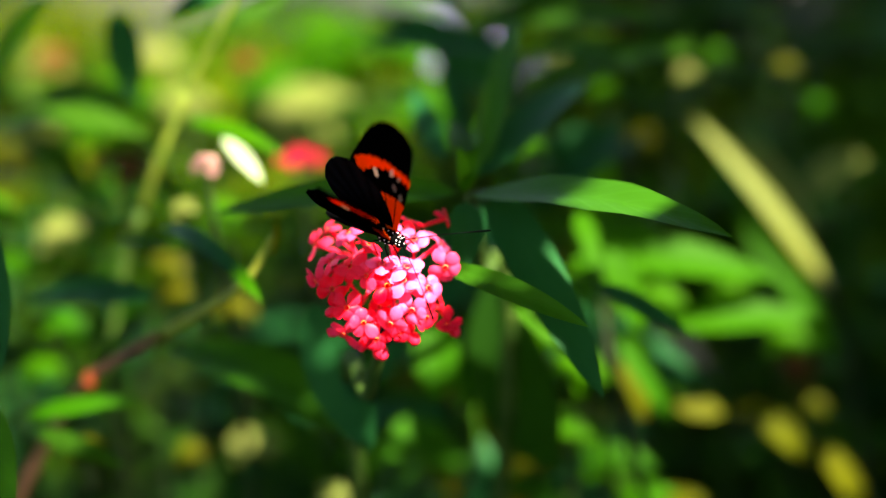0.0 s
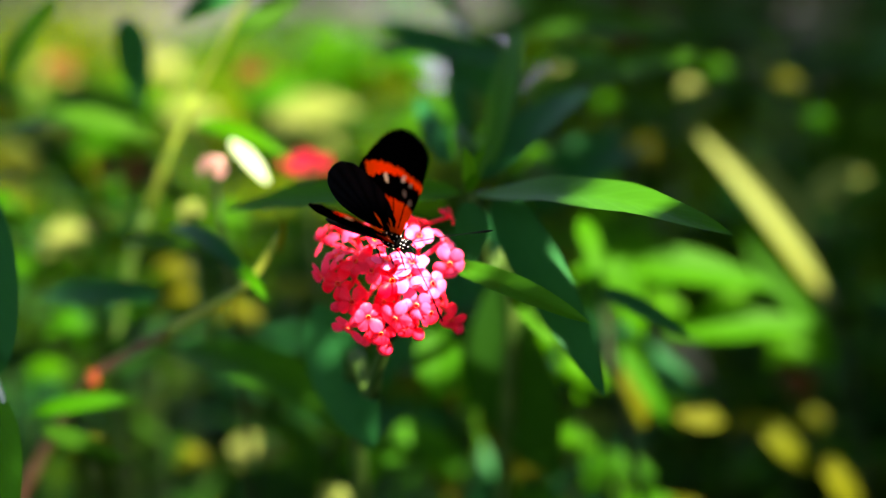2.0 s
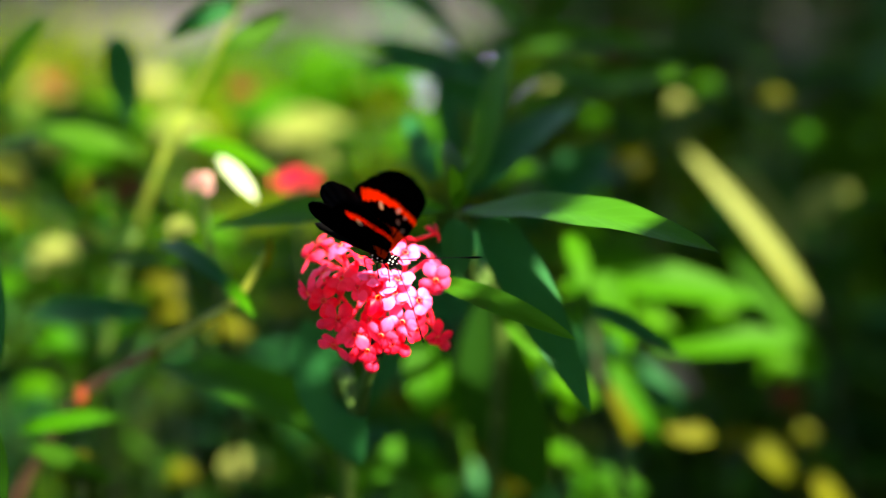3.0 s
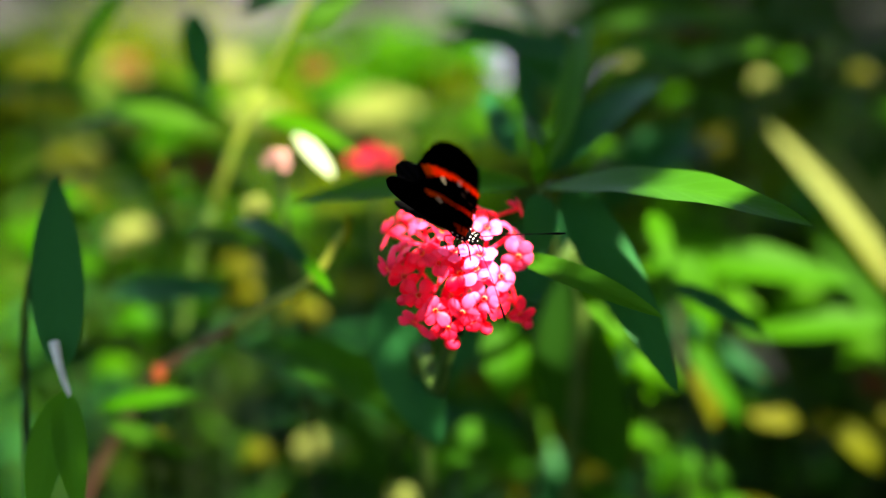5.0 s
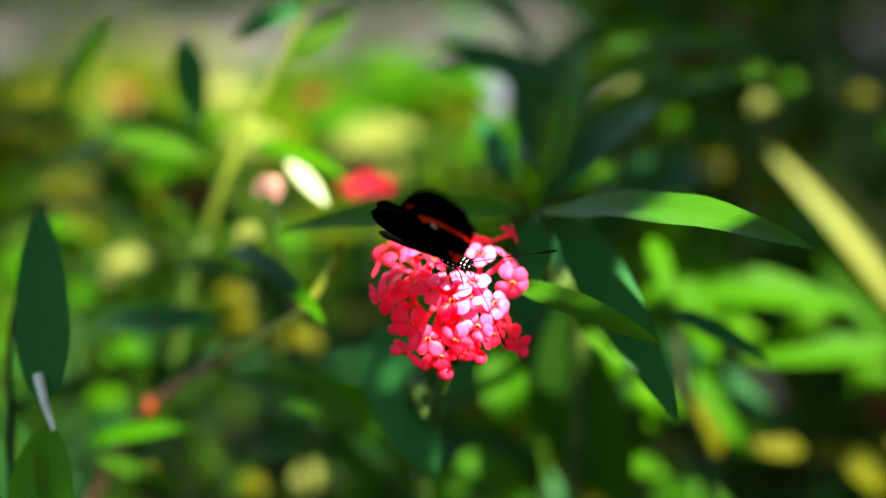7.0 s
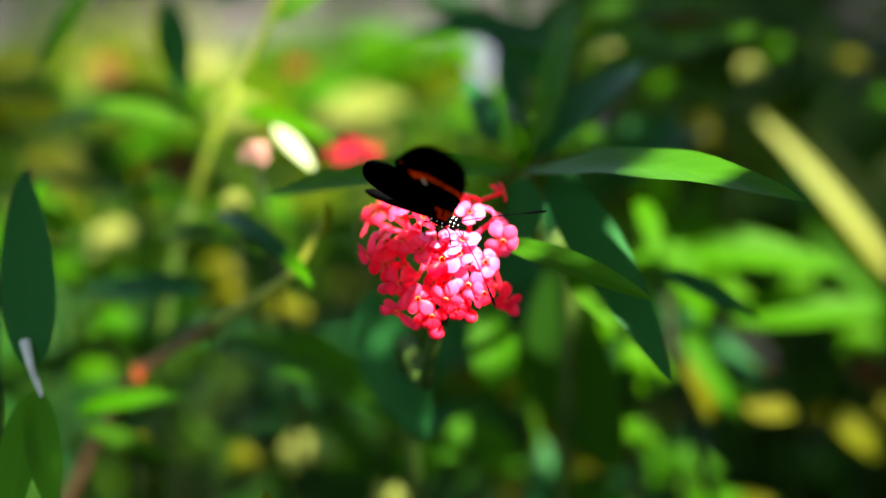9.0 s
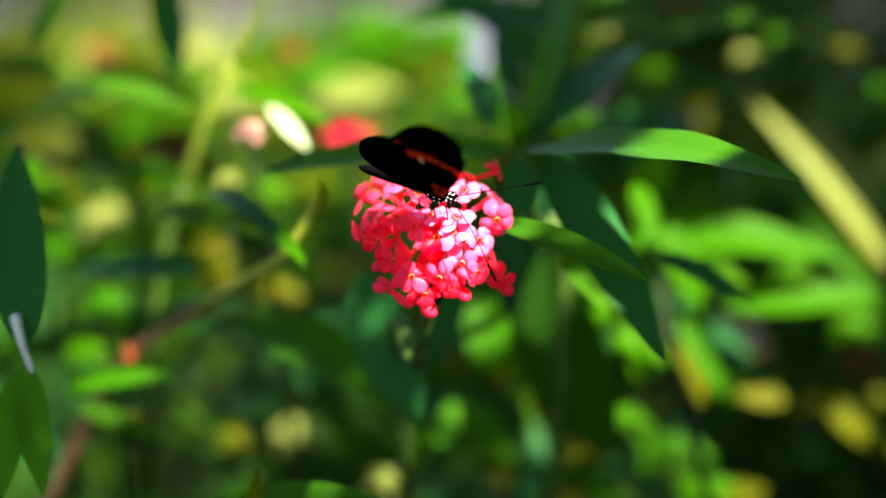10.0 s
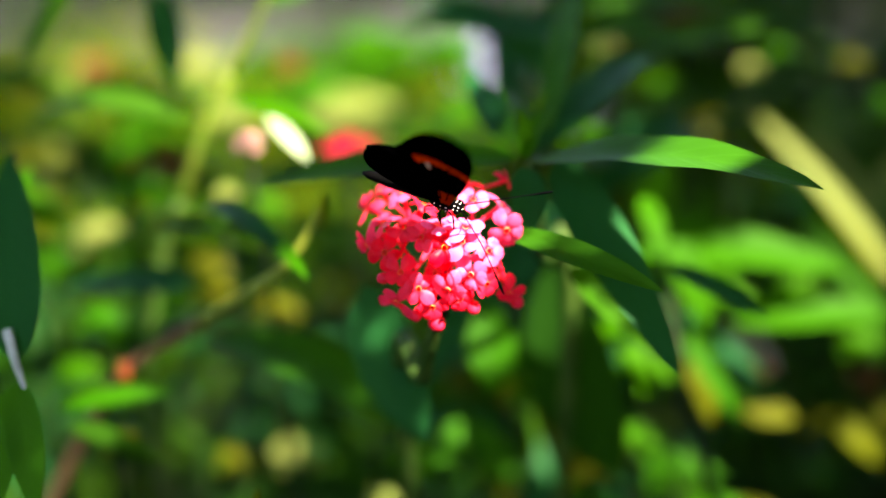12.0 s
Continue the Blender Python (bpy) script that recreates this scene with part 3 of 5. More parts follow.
def bud_mesh(seed):
    """A closed round bud on its tube."""
    bm = bmesh.new()
    shade = bm.verts.layers.float_color.new("shade")
    prof = [(0.0033, 0.0), (0.0028, 0.0014), (0.0014, 0.0024), (0.0, 0.0027), (-0.0016, 0.0023), (-0.0028, 0.0013), (-0.005, 0.0007), (-0.012, 0.0006), (-0.019, 0.0008)]
    rings = []
    for z, r in prof:
        ring = []
        for k in range(15):
            a = k * math.tau / 15
            rr = (r + 0.0001) * (1 - 0.07 * (k % 3 == 0) * (z > -0.003))
            v = bm.verts.new((rr * math.cos(a), rr * math.sin(a), z))
            v[shade] = (0.80, 0.010 + 0.008 * (z > 0), 0.03 + 0.03 * (z > 0), 1)
            ring.append(v)
        rings.append(ring)
    for one, two in zip(rings, rings[1:]):
        for k in range(15):
            bm.faces.new((one[k], two[k], two[(k + 1) % 15], one[(k + 1) % 15]))
    return bm


def mesh_of(bm, name, material):
    me = bpy.data.meshes.new(name)
    bm.to_mesh(me)
    bm.free()
    me.polygons.foreach_set("use_smooth", [True] * len(me.polygons))
    me.materials.append(material)
    return me


# the paler florets have sunlight painted in, for the lit middle of the head
FLORETS = [mesh_of(corolla(n, f), "floret", PETAL) for n, f in enumerate((0.0, 0.08, 0.22, 0.45, 0.8, 1.0))]
BUD = mesh_of(bud_mesh(1), "bud", PETAL)


def floret(head, at, way, spin, size, mesh, name="floret"):
    ob = new(name, mesh)
    ob.parent = head
    rnd = random.Random(spin * 7 + len(head.children))
    turn = Vector(way).to_track_quat("Z", "Y").to_matrix().to_4x4() @ pose(0, 0, 0, rnd.uniform(-30, 30), rnd.uniform(-30, 30), spin)
    ob.matrix_basis = Matrix.Translation(Vector(at) - AXIS - head.location) @ turn @ Matrix.Scale(size, 4)
    return ob


hub = Vector(HUB)
head = part("flower_head", tube([(0, 0, -0.012), (0, 0, -0.004), (0, 0, 0.002), (0, 0, 0.006)], [0.0016, 0.0035, 0.005, 0.002], 10), STEM_DARK, plant,
            "domed cluster of pink star-shaped florets")
head.location = hub - AXIS
floret(head, (-0.0192, 0.3540, 0.7167), (-0.06, -0.91, 0.38), 33, 0.85, FLORETS[0])
floret(head, (-0.0055, 0.3573, 0.7189), (0.34, -0.91, 0.38), 11, 0.80, FLORETS[4])
floret(head, (-0.0101, 0.3729, 0.7382), (0.22, -0.07, 0.97), 58, 0.96, FLORETS[0])
floret(head, (-0.0087, 0.3620, 0.7355), (0.35, -0.47, 0.81), 12, 0.96, FLORETS[4])
floret(head, (-0.0006, 0.3679, 0.7323), (0.62, -0.60, 0.49), 13, 0.91, FLORETS[4])
floret(head, (0.0007, 0.3608, 0.7269), (0.60, -0.78, 0.18), 62, 1.04, FLORETS[3])
floret(head, (-0.0108, 0.3535, 0.7296), (0.23, -0.66, 0.72), 2, 1.00, FLORETS[5])
floret(head, (-0.0116, 0.3512, 0.7262), (0.09, -0.88, 0.48), 23, 0.96, FLORETS[5])
floret(head, (-0.0044, 0.3533, 0.7230), (0.44, -0.86, 0.26), 44, 0.96, FLORETS[4])
floret(head, (-0.0165, 0.3497, 0.7250), (-0.06, -0.88, 0.48), 19, 1.06, FLORETS[0])
floret(head, (-0.0092, 0.3498, 0.7173), (0.24, -0.97, 0.08), 49, 1.00, FLORETS[4])
floret(head, (-0.0156, 0.3485, 0.7134), (0.04, -1.00, -0.02), 2, 1.00, FLORETS[3])
floret(head, (-0.0236, 0.3488, 0.7136), (-0.17, -0.97, 0.19), 32, 0.91, FLORETS[2])
floret(head, (-0.0286, 0.3501, 0.7179), (-0.27, -0.95, 0.18), 63, 0.96, FLORETS[1])
floret(head, (-0.0301, 0.3525, 0.7085), (-0.32, -0.92, -0.20), 30, 1.07, FLORETS[2])
floret(head, (-0.0384, 0.3587, 0.7231), (-0.75, -0.64, 0.19), 47, 1.00, FLORETS[2])
floret(head, (-0.0397, 0.3733, 0.7304), (-0.64, -0.51, 0.58), 12, 1.00, FLORETS[2])
floret(head, (-0.0337, 0.3585, 0.7299), (-0.47, -0.67, 0.57), 54, 0.91, FLORETS[2])
floret(head, (-0.0277, 0.3541, 0.7296), (-0.17, -0.74, 0.65), 56, 1.00, FLORETS[1])
floret(head, (-0.0227, 0.3512, 0.7276), (-0.12, -0.82, 0.57), 23, 0.86, FLORETS[2])
floret(head, (-0.0181, 0.3529, 0.7307), (0.03, -0.68, 0.73), 46, 1.07, FLORETS[4])
floret(head, (-0.0222, 0.3581, 0.7351), (-0.08, -0.31, 0.95), 62, 0.91, FLORETS[1])
floret(head, (-0.0331, 0.3534, 0.7226), (-0.47, -0.85, 0.26), 67, 0.96, FLORETS[0])
floret(head, (-0.0199, 0.3500, 0.7078), (-0.07, -0.93, -0.35), 5, 0.91, FLORETS[1])
floret(head, (-0.0049, 0.3521, 0.7139), (0.39, -0.92, -0.04), 67, 0.94, FLORETS[1])
floret(head, (-0.0122, 0.3499, 0.7102), (0.13, -0.94, -0.30), 10, 0.86, FLORETS[1])
floret(head, (-0.0288, 0.3653, 0.7367), (-0.19, -0.14, 0.97), 47, 0.91, FLORETS[3])
floret(head, (-0.0360, 0.3748, 0.7349), (-0.49, -0.19, 0.85), 17, 0.86, FLORETS[2])
floret(head, (-0.0164, 0.3633, 0.7380), (0.07, -0.07, 1.00), 13, 0.86, FLORETS[4])
floret(head, (-0.0189, 0.3533, 0.7022), (0.03, -0.84, -0.54), 18, 0.90, BUD, "bud")
floret(head, (-0.0087, 0.3525, 0.7070), (0.24, -0.82, -0.53), 6, 0.74, BUD, "bud")
floret(head, (-0.0245, 0.3523, 0.7048), (-0.15, -0.79, -0.60), 43, 0.62, BUD, "bud")
floret(head, (-0.0335, 0.3527, 0.7155), (-0.87, -0.49, 0.03), 47, 0.62, BUD, "bud")
floret(head, (0.0011, 0.3771, 0.7376), (0.80, 0.05, 0.60), 37, 0.72, FLORETS[1])
floret(head, (0.0014, 0.3596, 0.7089), (0.63, -0.71, -0.32), 20, 0.89, FLORETS[1])
floret(head, (0.0036, 0.3641, 0.7049), (0.53, -0.74, -0.41), 30, 0.72, BUD, "bud")
stem(plant, [hub - Vector((0, 0, 0.008)), (-0.0252, 0.3918, 0.6701), (-0.0327, 0.4371, 0.6144), AXIS], (0.0016, 0.0045))


# leaves of the flowering plant and of the shoot beside it
NODE = (0.0090, 0.4060, 0.7364)
stem(plant, [NODE, (0.0154, 0.4626, 0.6904), (0.0270, 0.4831, 0.6314), AXIS], (0.002, 0.004))
leaf(plant, NODE, (0.0815, 0.3405, 0.7448), 0.0180, LEAF_FULL, up=(-0.05, -0.35, 1), arch=0.06, fold=0.18, curl=0.02, widest=0.45, ripple=0.05)
leaf(plant, (0.0172, 0.4139, 0.7358), (0.0508, 0.3645, 0.6821), 0.0172, LEAF_DEEP, up=(0.15, -0.9, 0.5), arch=0.02, fold=0.10, widest=0.34)
stem(plant, [NODE, (0.0115, 0.4101, 0.7366), (0.0146, 0.4139, 0.7358)], (0.0012, 0.001))
leaf(plant, (-0.0045, 0.3776, 0.7231), (0.0430, 0.3462, 0.7133), 0.0078, LEAF_FULL, up=(-0.1, -0.7, 0.7), arch=0.06, fold=0.25, widest=0.5)
leaf(plant, (0.0047, 0.4064, 0.7376), (-0.0812, 0.4327, 0.7229), 0.0137, LEAF_FULL, up=(0, -0.5, 0.85), arch=0.05, fold=0.2)
leaf(plant, (0.0231, 0.4260, 0.6970), (0.0511, 0.4094, 0.6727), 0.0120, LEAF_YOUNG, up=(0.25, -0.75, 0.6), arch=0.03, fold=0.15)
leaf(plant, (0.0208, 0.5051, 0.6741), (0.0472, 0.4789, 0.5942), 0.0398, LEAF_SHADE, up=(-0.5, -0.85, 0.0), arch=0.08, fold=0.2, widest=0.5)
leaf(plant, (-0.1145, 0.4728, 0.6532), (-0.0258, 0.4510, 0.6183), 0.0235, LEAF_FULL, up=(0.25, -0.45, 0.85), arch=0.16, fold=0.2, curl=0.0, widest=0.5)
leaf(plant, (-0.0471, 0.4263, 0.6906), (-0.0259, 0.4097, 0.6400), 0.0226, LEAF_DEEP, up=(-0.2, -0.95, 0.2), arch=0.03, fold=0.15, widest=0.45)
leaf(plant, (0.0124, 0.4374, 0.7346), (0.0576, 0.5049, 0.7569), 0.0149, LEAF_DEEP, up=(-0.2, -0.6, 0.6), arch=0.06, fold=0.2)
leaf(plant, (0.0156, 0.4384, 0.7396), (0.0299, 0.5239, 0.7801), 0.0105, LEAF_FULL, up=(-0.2, -0.9, 0.3), arch=0.04, fold=0.2, widest=0.45)
leaf(plant, (0.0094, 0.4221, 0.7367), (0.0029, 0.4625, 0.7506), 0.0082, LEAF, up=(0.2, -0.8, 0.4), arch=0.06, fold=0.2)
leaf(plant, (0.0070, 0.4064, 0.7376), (0.0155, 0.4234, 0.7525), 0.0065, LEAF_YOUNG, up=(-0.4, -0.8, 0.3), arch=0.06, fold=0.3)
leaf(plant, (0.0072, 0.4141, 0.7367), (0.0048, 0.4041, 0.7546), 0.0057, LEAF, up=(0.3, -0.8, 0.4), arch=0.05, fold=0.3)
leaf(plant, (0.0074, 0.3982, 0.7368), (0.0070, 0.3839, 0.7179), 0.0111, LEAF_DEEP, up=(0.2, -0.9, 0.2), arch=0.03, fold=0.2)
leaf(plant, (-0.0006, 0.4760, 0.7312), (-0.0127, 0.5222, 0.7507), 0.0106, LEAF_DEEP, up=(0.1, -0.8, 0.4), arch=0.03, fold=0.2)

# the twig on the other side, brown at its foot
twig = holder("twig", (-0.1969, 0.4960, 0.5560), "slender twig, brown below and green above, with a few leaves", "twig")
stem(twig, [(-0.1969, 0.4960, 0.5560), (-0.1678, 0.4812, 0.6070), (-0.1439, 0.4690, 0.6417), (-0.1090, 0.4541, 0.6678)], (0.0028, 0.0022), STEM_BROWN)
stem(twig, [(-0.1090, 0.4541, 0.6678), (-0.0886, 0.4358, 0.6844), (-0.0717, 0.4246, 0.6984), (-0.0598, 0.4230, 0.7171)], (0.0020, 0.0012), STEM_TWIG)
leaf(twig, (-0.0579, 0.4176, 0.7248), (-0.0603, 0.4207, 0.7104), 0.0032, LEAF_YELLOW, up=(0.6, -0.7, 0.2), arch=0.05, fold=0.4)
leaf(twig, (-0.1070, 0.4598, 0.7092), (-0.0634, 0.4123, 0.6970), 0.0078, LEAF_DEEP, up=(0.15, -0.55, 0.8), arch=0.12, fold=0.25)
leaf(twig, (-0.0780, 0.4271, 0.7061), (-0.0625, 0.4085, 0.6975), 0.0052, LEAF_YOUNG, up=(0.3, -0.8, 0.5), arch=0.08, fold=0.3)
leaf(twig, (-0.1342, 0.4866, 0.6947), (-0.0819, 0.4637, 0.6962), 0.0080, LEAF, up=(0, -0.6, 0.8), arch=0.08, fold=0.2)
leaf(twig, (-0.1439, 0.4690, 0.6417), (-0.1242, 0.5273, 0.6487), 0.0095, LEAF, up=(0, -0.6, 0.8), arch=0.08, fold=0.2)
leaf(twig, (-0.1618, 0.4435, 0.6373), (-0.1177, 0.4458, 0.6430), 0.0075, LEAF_YOUNG, up=(0, -0.75, 0.7), arch=0.10, fold=0.3)
leaf(twig, (-0.1573, 0.4418, 0.6321), (-0.1206, 0.4309, 0.6223), 0.0080, LEAF, up=(0, -0.75, 0.7), arch=0.05, fold=0.3)
leaf(twig, (-0.1154, 0.4798, 0.6734), (-0.1795, 0.5112, 0.6616), 0.0131, LEAF_DEEP, up=(0, -0.6, 0.8), arch=0.05, fold=0.2)
leaf(twig, (-0.1081, 0.4549, 0.6704), (-0.1082, 0.4454, 0.6658), 0.0044, LEAF_YELLOW, up=(0.3, -0.9, 0.2), arch=0.05, fold=0.2)
part("bud", tube([(0, 0, -0.004), (0, 0, -0.001), (0, 0, 0.003), (0, 0, 0.005)], [0.0015, 0.0028, 0.0026, 0.001], 9), RUST_HEAD, twig, "reddish-brown bud").location = Vector((-0.1418, 0.4619, 0.6442)) - twig.location

# plant at the side with hanging leaves
side_plant = holder("side_plant", (-0.1656, 0.3788, 0.6227), "green plant with a drooping leaf and a pale torn stem", "plant")
stem(side_plant, [(-0.1656, 0.3788, 0.6227), (-0.1685, 0.4021, 0.6932), (-0.1533, 0.4057, 0.7397)], (0.0016, 0.0010), STEM_DARK)
leaf(side_plant, (-0.1552, 0.4057, 0.7397), (-0.1431, 0.3640, 0.6859), 0.0176, LEAF_DEEP, up=(0.05, -1.0, 0.1), arch=0.01, fold=0.1, widest=0.58)
stem(side_plant, [(-0.1461, 0.3670, 0.6948), (-0.1423, 0.3607, 0.6877), (-0.1392, 0.3582, 0.6801)], (0.0017, 0.0008), STEM_WHITE)
leaf(side_plant, (-0.1413, 0.3590, 0.6826), (-0.1339, 0.3433, 0.6469), 0.0103, LEAF_FULL, up=(0.2, -1.0, 0.3), arch=0.03, fold=0.2, widest=0.4)
leaf(side_plant, (-0.1444, 0.3619, 0.6794), (-0.1483, 0.3421, 0.6438), 0.0118, LEAF_FULL, up=(0.0, -1.0, 0.35), arch=0.03, fold=0.2, widest=0.45)
leaf(side_plant, (-0.1830, 0.4429, 0.6964), (-0.1653, 0.4528, 0.7258), 0.0106, LEAF_YOUNG, up=(-0.2, -1.0, 0.3), arch=0.03, fold=0.2)

# low leaves under the lower edge
low_plant = holder("low_plant", (-0.0732, 0.4116, 0.5385), "low plant with a broad green leaf and a yellow leaf tip", "plant")
stem(low_plant, [(-0.0732, 0.4116, 0.5385), (-0.0703, 0.3891, 0.5909), (-0.0775, 0.3787, 0.6199)], (0.003, 0.0015))
leaf(low_plant, (-0.1010, 0.3784, 0.6196), (-0.0333, 0.3641, 0.6349), 0.0152, LEAF_FULL, up=(0, -0.5, 0.85), arch=0.06, fold=0.15)
leaf(low_plant, (-0.0784, 0.3674, 0.6220), (-0.0745, 0.3669, 0.6446), 0.0049, LEAF_YELLOW, up=(0.2, -1, 0.1), arch=0.02, fold=0.3)

# tall pale stem with its leaves
tall = holder("tall_stem_plant", (-0.1527, 0.5301, 0.5375), "tall pale green stem with slender drooping leaves", "plant")
stem(tall, [(-0.1527, 0.5301, 0.5375), (-0.1546, 0.5332, 0.6070), (-0.1436, 0.5327, 0.6655), (-0.1315, 0.5270, 0.6962)], (0.0016, 0.0026), STEM)
stem(tall, [(-0.1315, 0.5270, 0.6962), (-0.1199, 0.5198, 0.7221), (-0.1067, 0.5211, 0.7498)], (0.0026, 0.0015), STEM_PALE)
stem(tall, [(-0.1067, 0.5211, 0.7498), (-0.0938, 0.5207, 0.7724), (-0.0790, 0.5223, 0.8010), (-0.0586, 0.5244, 0.8429)], (0.0015, 0.0010), STEM_PALE)
stem(tall, [(-0.0826, 0.5221, 0.7942), (-0.0861, 0.5266, 0.8141), (-0.0945, 0.5345, 0.8382)], (0.0020, 0.0012), STEM)
leaf(tall, (-0.0815, 0.5228, 0.7964), (-0.0439, 0.5364, 0.8186), 0.0102, LEAF, up=(0.0, -0.9, 0.4), arch=0.05, fold=0.2)
leaf(tall, (-0.0826, 0.5224, 0.7953), (-0.1122, 0.5154, 0.7809), 0.0093, LEAF_DEEP, up=(0.0, -0.8, 0.5), arch=0.06, fold=0.2)
leaf(tall, (-0.1463, 0.5695, 0.7768), (-0.1369, 0.5493, 0.7395), 0.0151, LEAF_DEEP, up=(0.3, -1, 0.15), arch=0.03, fold=0.2)
leaf(tall, (-0.0903, 0.5215, 0.7747), (-0.0632, 0.5351, 0.7909), 0.0095, LEAF, up=(0.0, -0.9, 0.4), arch=0.03, fold=0.2)
leaf(tall, (-0.1277, 0.5298, 0.7284), (-0.2043, 0.5508, 0.7218), 0.0144, LEAF, up=(0.0, -0.45, 0.85), arch=0.16, fold=0.2)
leaf(tall, (-0.1065, 0.5174, 0.7385), (-0.0641, 0.4982, 0.7276), 0.0089, LEAF_YOUNG, up=(0.1, -0.6, 0.8), arch=0.08, fold=0.2)
# the leaf's overexposed end: its sunlight is painted as a white blade
leaf(tall, (-0.0890, 0.4980, 0.7355), (-0.0707, 0.4765, 0.7227), 0.0062, LEAF_SUNLIT, up=(0.1, -0.7, 0.7), arch=0.06, fold=0.1, widest=0.5)
leaf(tall, (-0.1597, 0.5139, 0.7897), (-0.1978, 0.5389, 0.7457), 0.0109, LEAF, up=(-0.3, -0.8, 0.4), arch=0.05, fold=0.2)

# wide pale leaf and bright leaves on the far side
reed = holder("pale_leaf_plant", (0.2666, 0.6460, 0.3945), "plant with broad pale yellow-green leaves", "plant")
stem(reed, [(0.2666, 0.6460, 0.3945), (0.2341, 0.6710, 0.5672), (0.2126, 0.6717, 0.6183)], (0.0028, 0.002), STEM_DARK)
leaf(reed, (0.1394, 0.7070, 0.7026), (0.2123, 0.6595, 0.6174), 0.0105, LEAF_PALE, up=(0.15, -0.85, 0.5), arch=0.05, fold=0.25, widest=0.6)
leaf(reed, (0.1566, 0.7233, 0.6911), (0.2216, 0.6740, 0.6006), 0.0168, LEAF_YELLOW, up=(0.3, -0.75, 0.5), arch=0.04, fold=0.25, widest=0.5)
leaf(reed, (0.1743, 0.7411, 0.6842), (0.2170, 0.7042, 0.6319), 0.0142, LEAF_PALE, up=(0.0, -0.75, 0.5), arch=0.06, fold=0.25, widest=0.5)
leaf(reed, (0.2190, 0.7298, 0.6491), (0.2493, 0.7382, 0.6736), 0.0187, LEAF_PALE, up=(0.0, -0.85, 0.5), arch=0.05, fold=0.15)
leaf(reed, (0.1704, 0.7089, 0.6472), (0.2220, 0.6638, 0.5700), 0.0194, LEAF_YOUNG, up=(0.15, -0.85, 0.5), arch=0.05, fold=0.15, widest=0.6)
bright = holder("bright_leaf_plant", (0.0924, 0.4928, 0.5626), "plant with bright green leaves in the sun", "plant")
stem(bright, [(0.0924, 0.4928, 0.5626), (0.0750, 0.5011, 0.6243), (0.0693, 0.5361, 0.6699)], (0.0022, 0.0014), STEM_DARK)
leaf(bright, (0.0570, 0.5066, 0.7017), (0.0625, 0.4848, 0.6838), 0.0095, LEAF_YOUNG, up=(0.2, -0.9, 0.4), arch=0.05, fold=0.2)
leaf(bright, (0.0616, 0.5484, 0.6713), (0.1515, 0.5450, 0.6586), 0.0211, LEAF_YOUNG, up=(0, -0.6, 0.8), arch=0.06, fold=0.15)
leaf(bright, (0.0733, 0.5305, 0.6770), (0.0876, 0.5192, 0.6425), 0.0158, LEAF_YOUNG, up=(0.2, -0.8, 0.5), arch=0.05, fold=0.2)
leaf(bright, (0.1018, 0.5489, 0.6356), (0.1760, 0.5502, 0.6376), 0.0171, LEAF_YOUNG, up=(0, -0.6, 0.8), arch=0.04, fold=0.15)
leaf(bright, (0.0583, 0.4435, 0.6916), (0.0887, 0.4202, 0.6806), 0.0083, LEAF_DEEP, up=(0, -0.5, 0.8), arch=0.03, fold=0.2)
leaf(bright, (0.0808, 0.5428, 0.6178), (0.0944, 0.5347, 0.5927), 0.0158, LEAF_YELLOW, up=(0.2, -0.8, 0.5), arch=0.03, fold=0.2)
leaf(bright, (0.1031, 0.5635, 0.6316), (0.1279, 0.5561, 0.6086), 0.0141, DRY, up=(0.1, -0.8, 0.6), label="withered mauve-grey leaf", arch=0.05, fold=0.2)
leaf(bright, (0.1504, 0.5578, 0.5888), (0.1797, 0.5491, 0.5617), 0.0153, LEAF_YELLOW, up=(0.1, -0.7, 0.7), arch=0.05, fold=0.2)
leaf(bright, (0.1837, 0.5521, 0.5709), (0.2062, 0.5411, 0.5371), 0.0137, LEAF_YELLOW, up=(0.1, -0.7, 0.7), arch=0.05, fold=0.2)
leaf(bright, (0.1133, 0.5651, 0.5880), (0.1384, 0.5633, 0.5816), 0.0137, LEAF_YELLOW, up=(0, -0.7, 0.7), arch=0.05, fold=0.2)
leaf(bright, (0.0159, 0.5121, 0.6109), (0.0333, 0.5030, 0.5830), 0.0111, LEAF_YELLOW, up=(0, -0.7, 0.7), arch=0.05, fold=0.2)


leaf(bright, (0.0727, 0.5415, 0.6431), (0.1053, 0.5192, 0.5970), 0.0090, LEAF_YOUNG, up=(0.1, -0.85, 0.5), arch=0.04, fold=0.2, widest=0.5)
leaf(bright, (-0.0049, 0.4925, 0.6629), (-0.0022, 0.4732, 0.6311), 0.0190, LEAF_YOUNG, up=(0.1, -0.9, 0.4), arch=0.04, fold=0.2, widest=0.5)
leaf(bright, (0.0164, 0.5204, 0.6487), (0.0266, 0.4986, 0.6069), 0.0150, LEAF, up=(-0.2, -0.9, 0.4), arch=0.04, fold=0.2, widest=0.45)


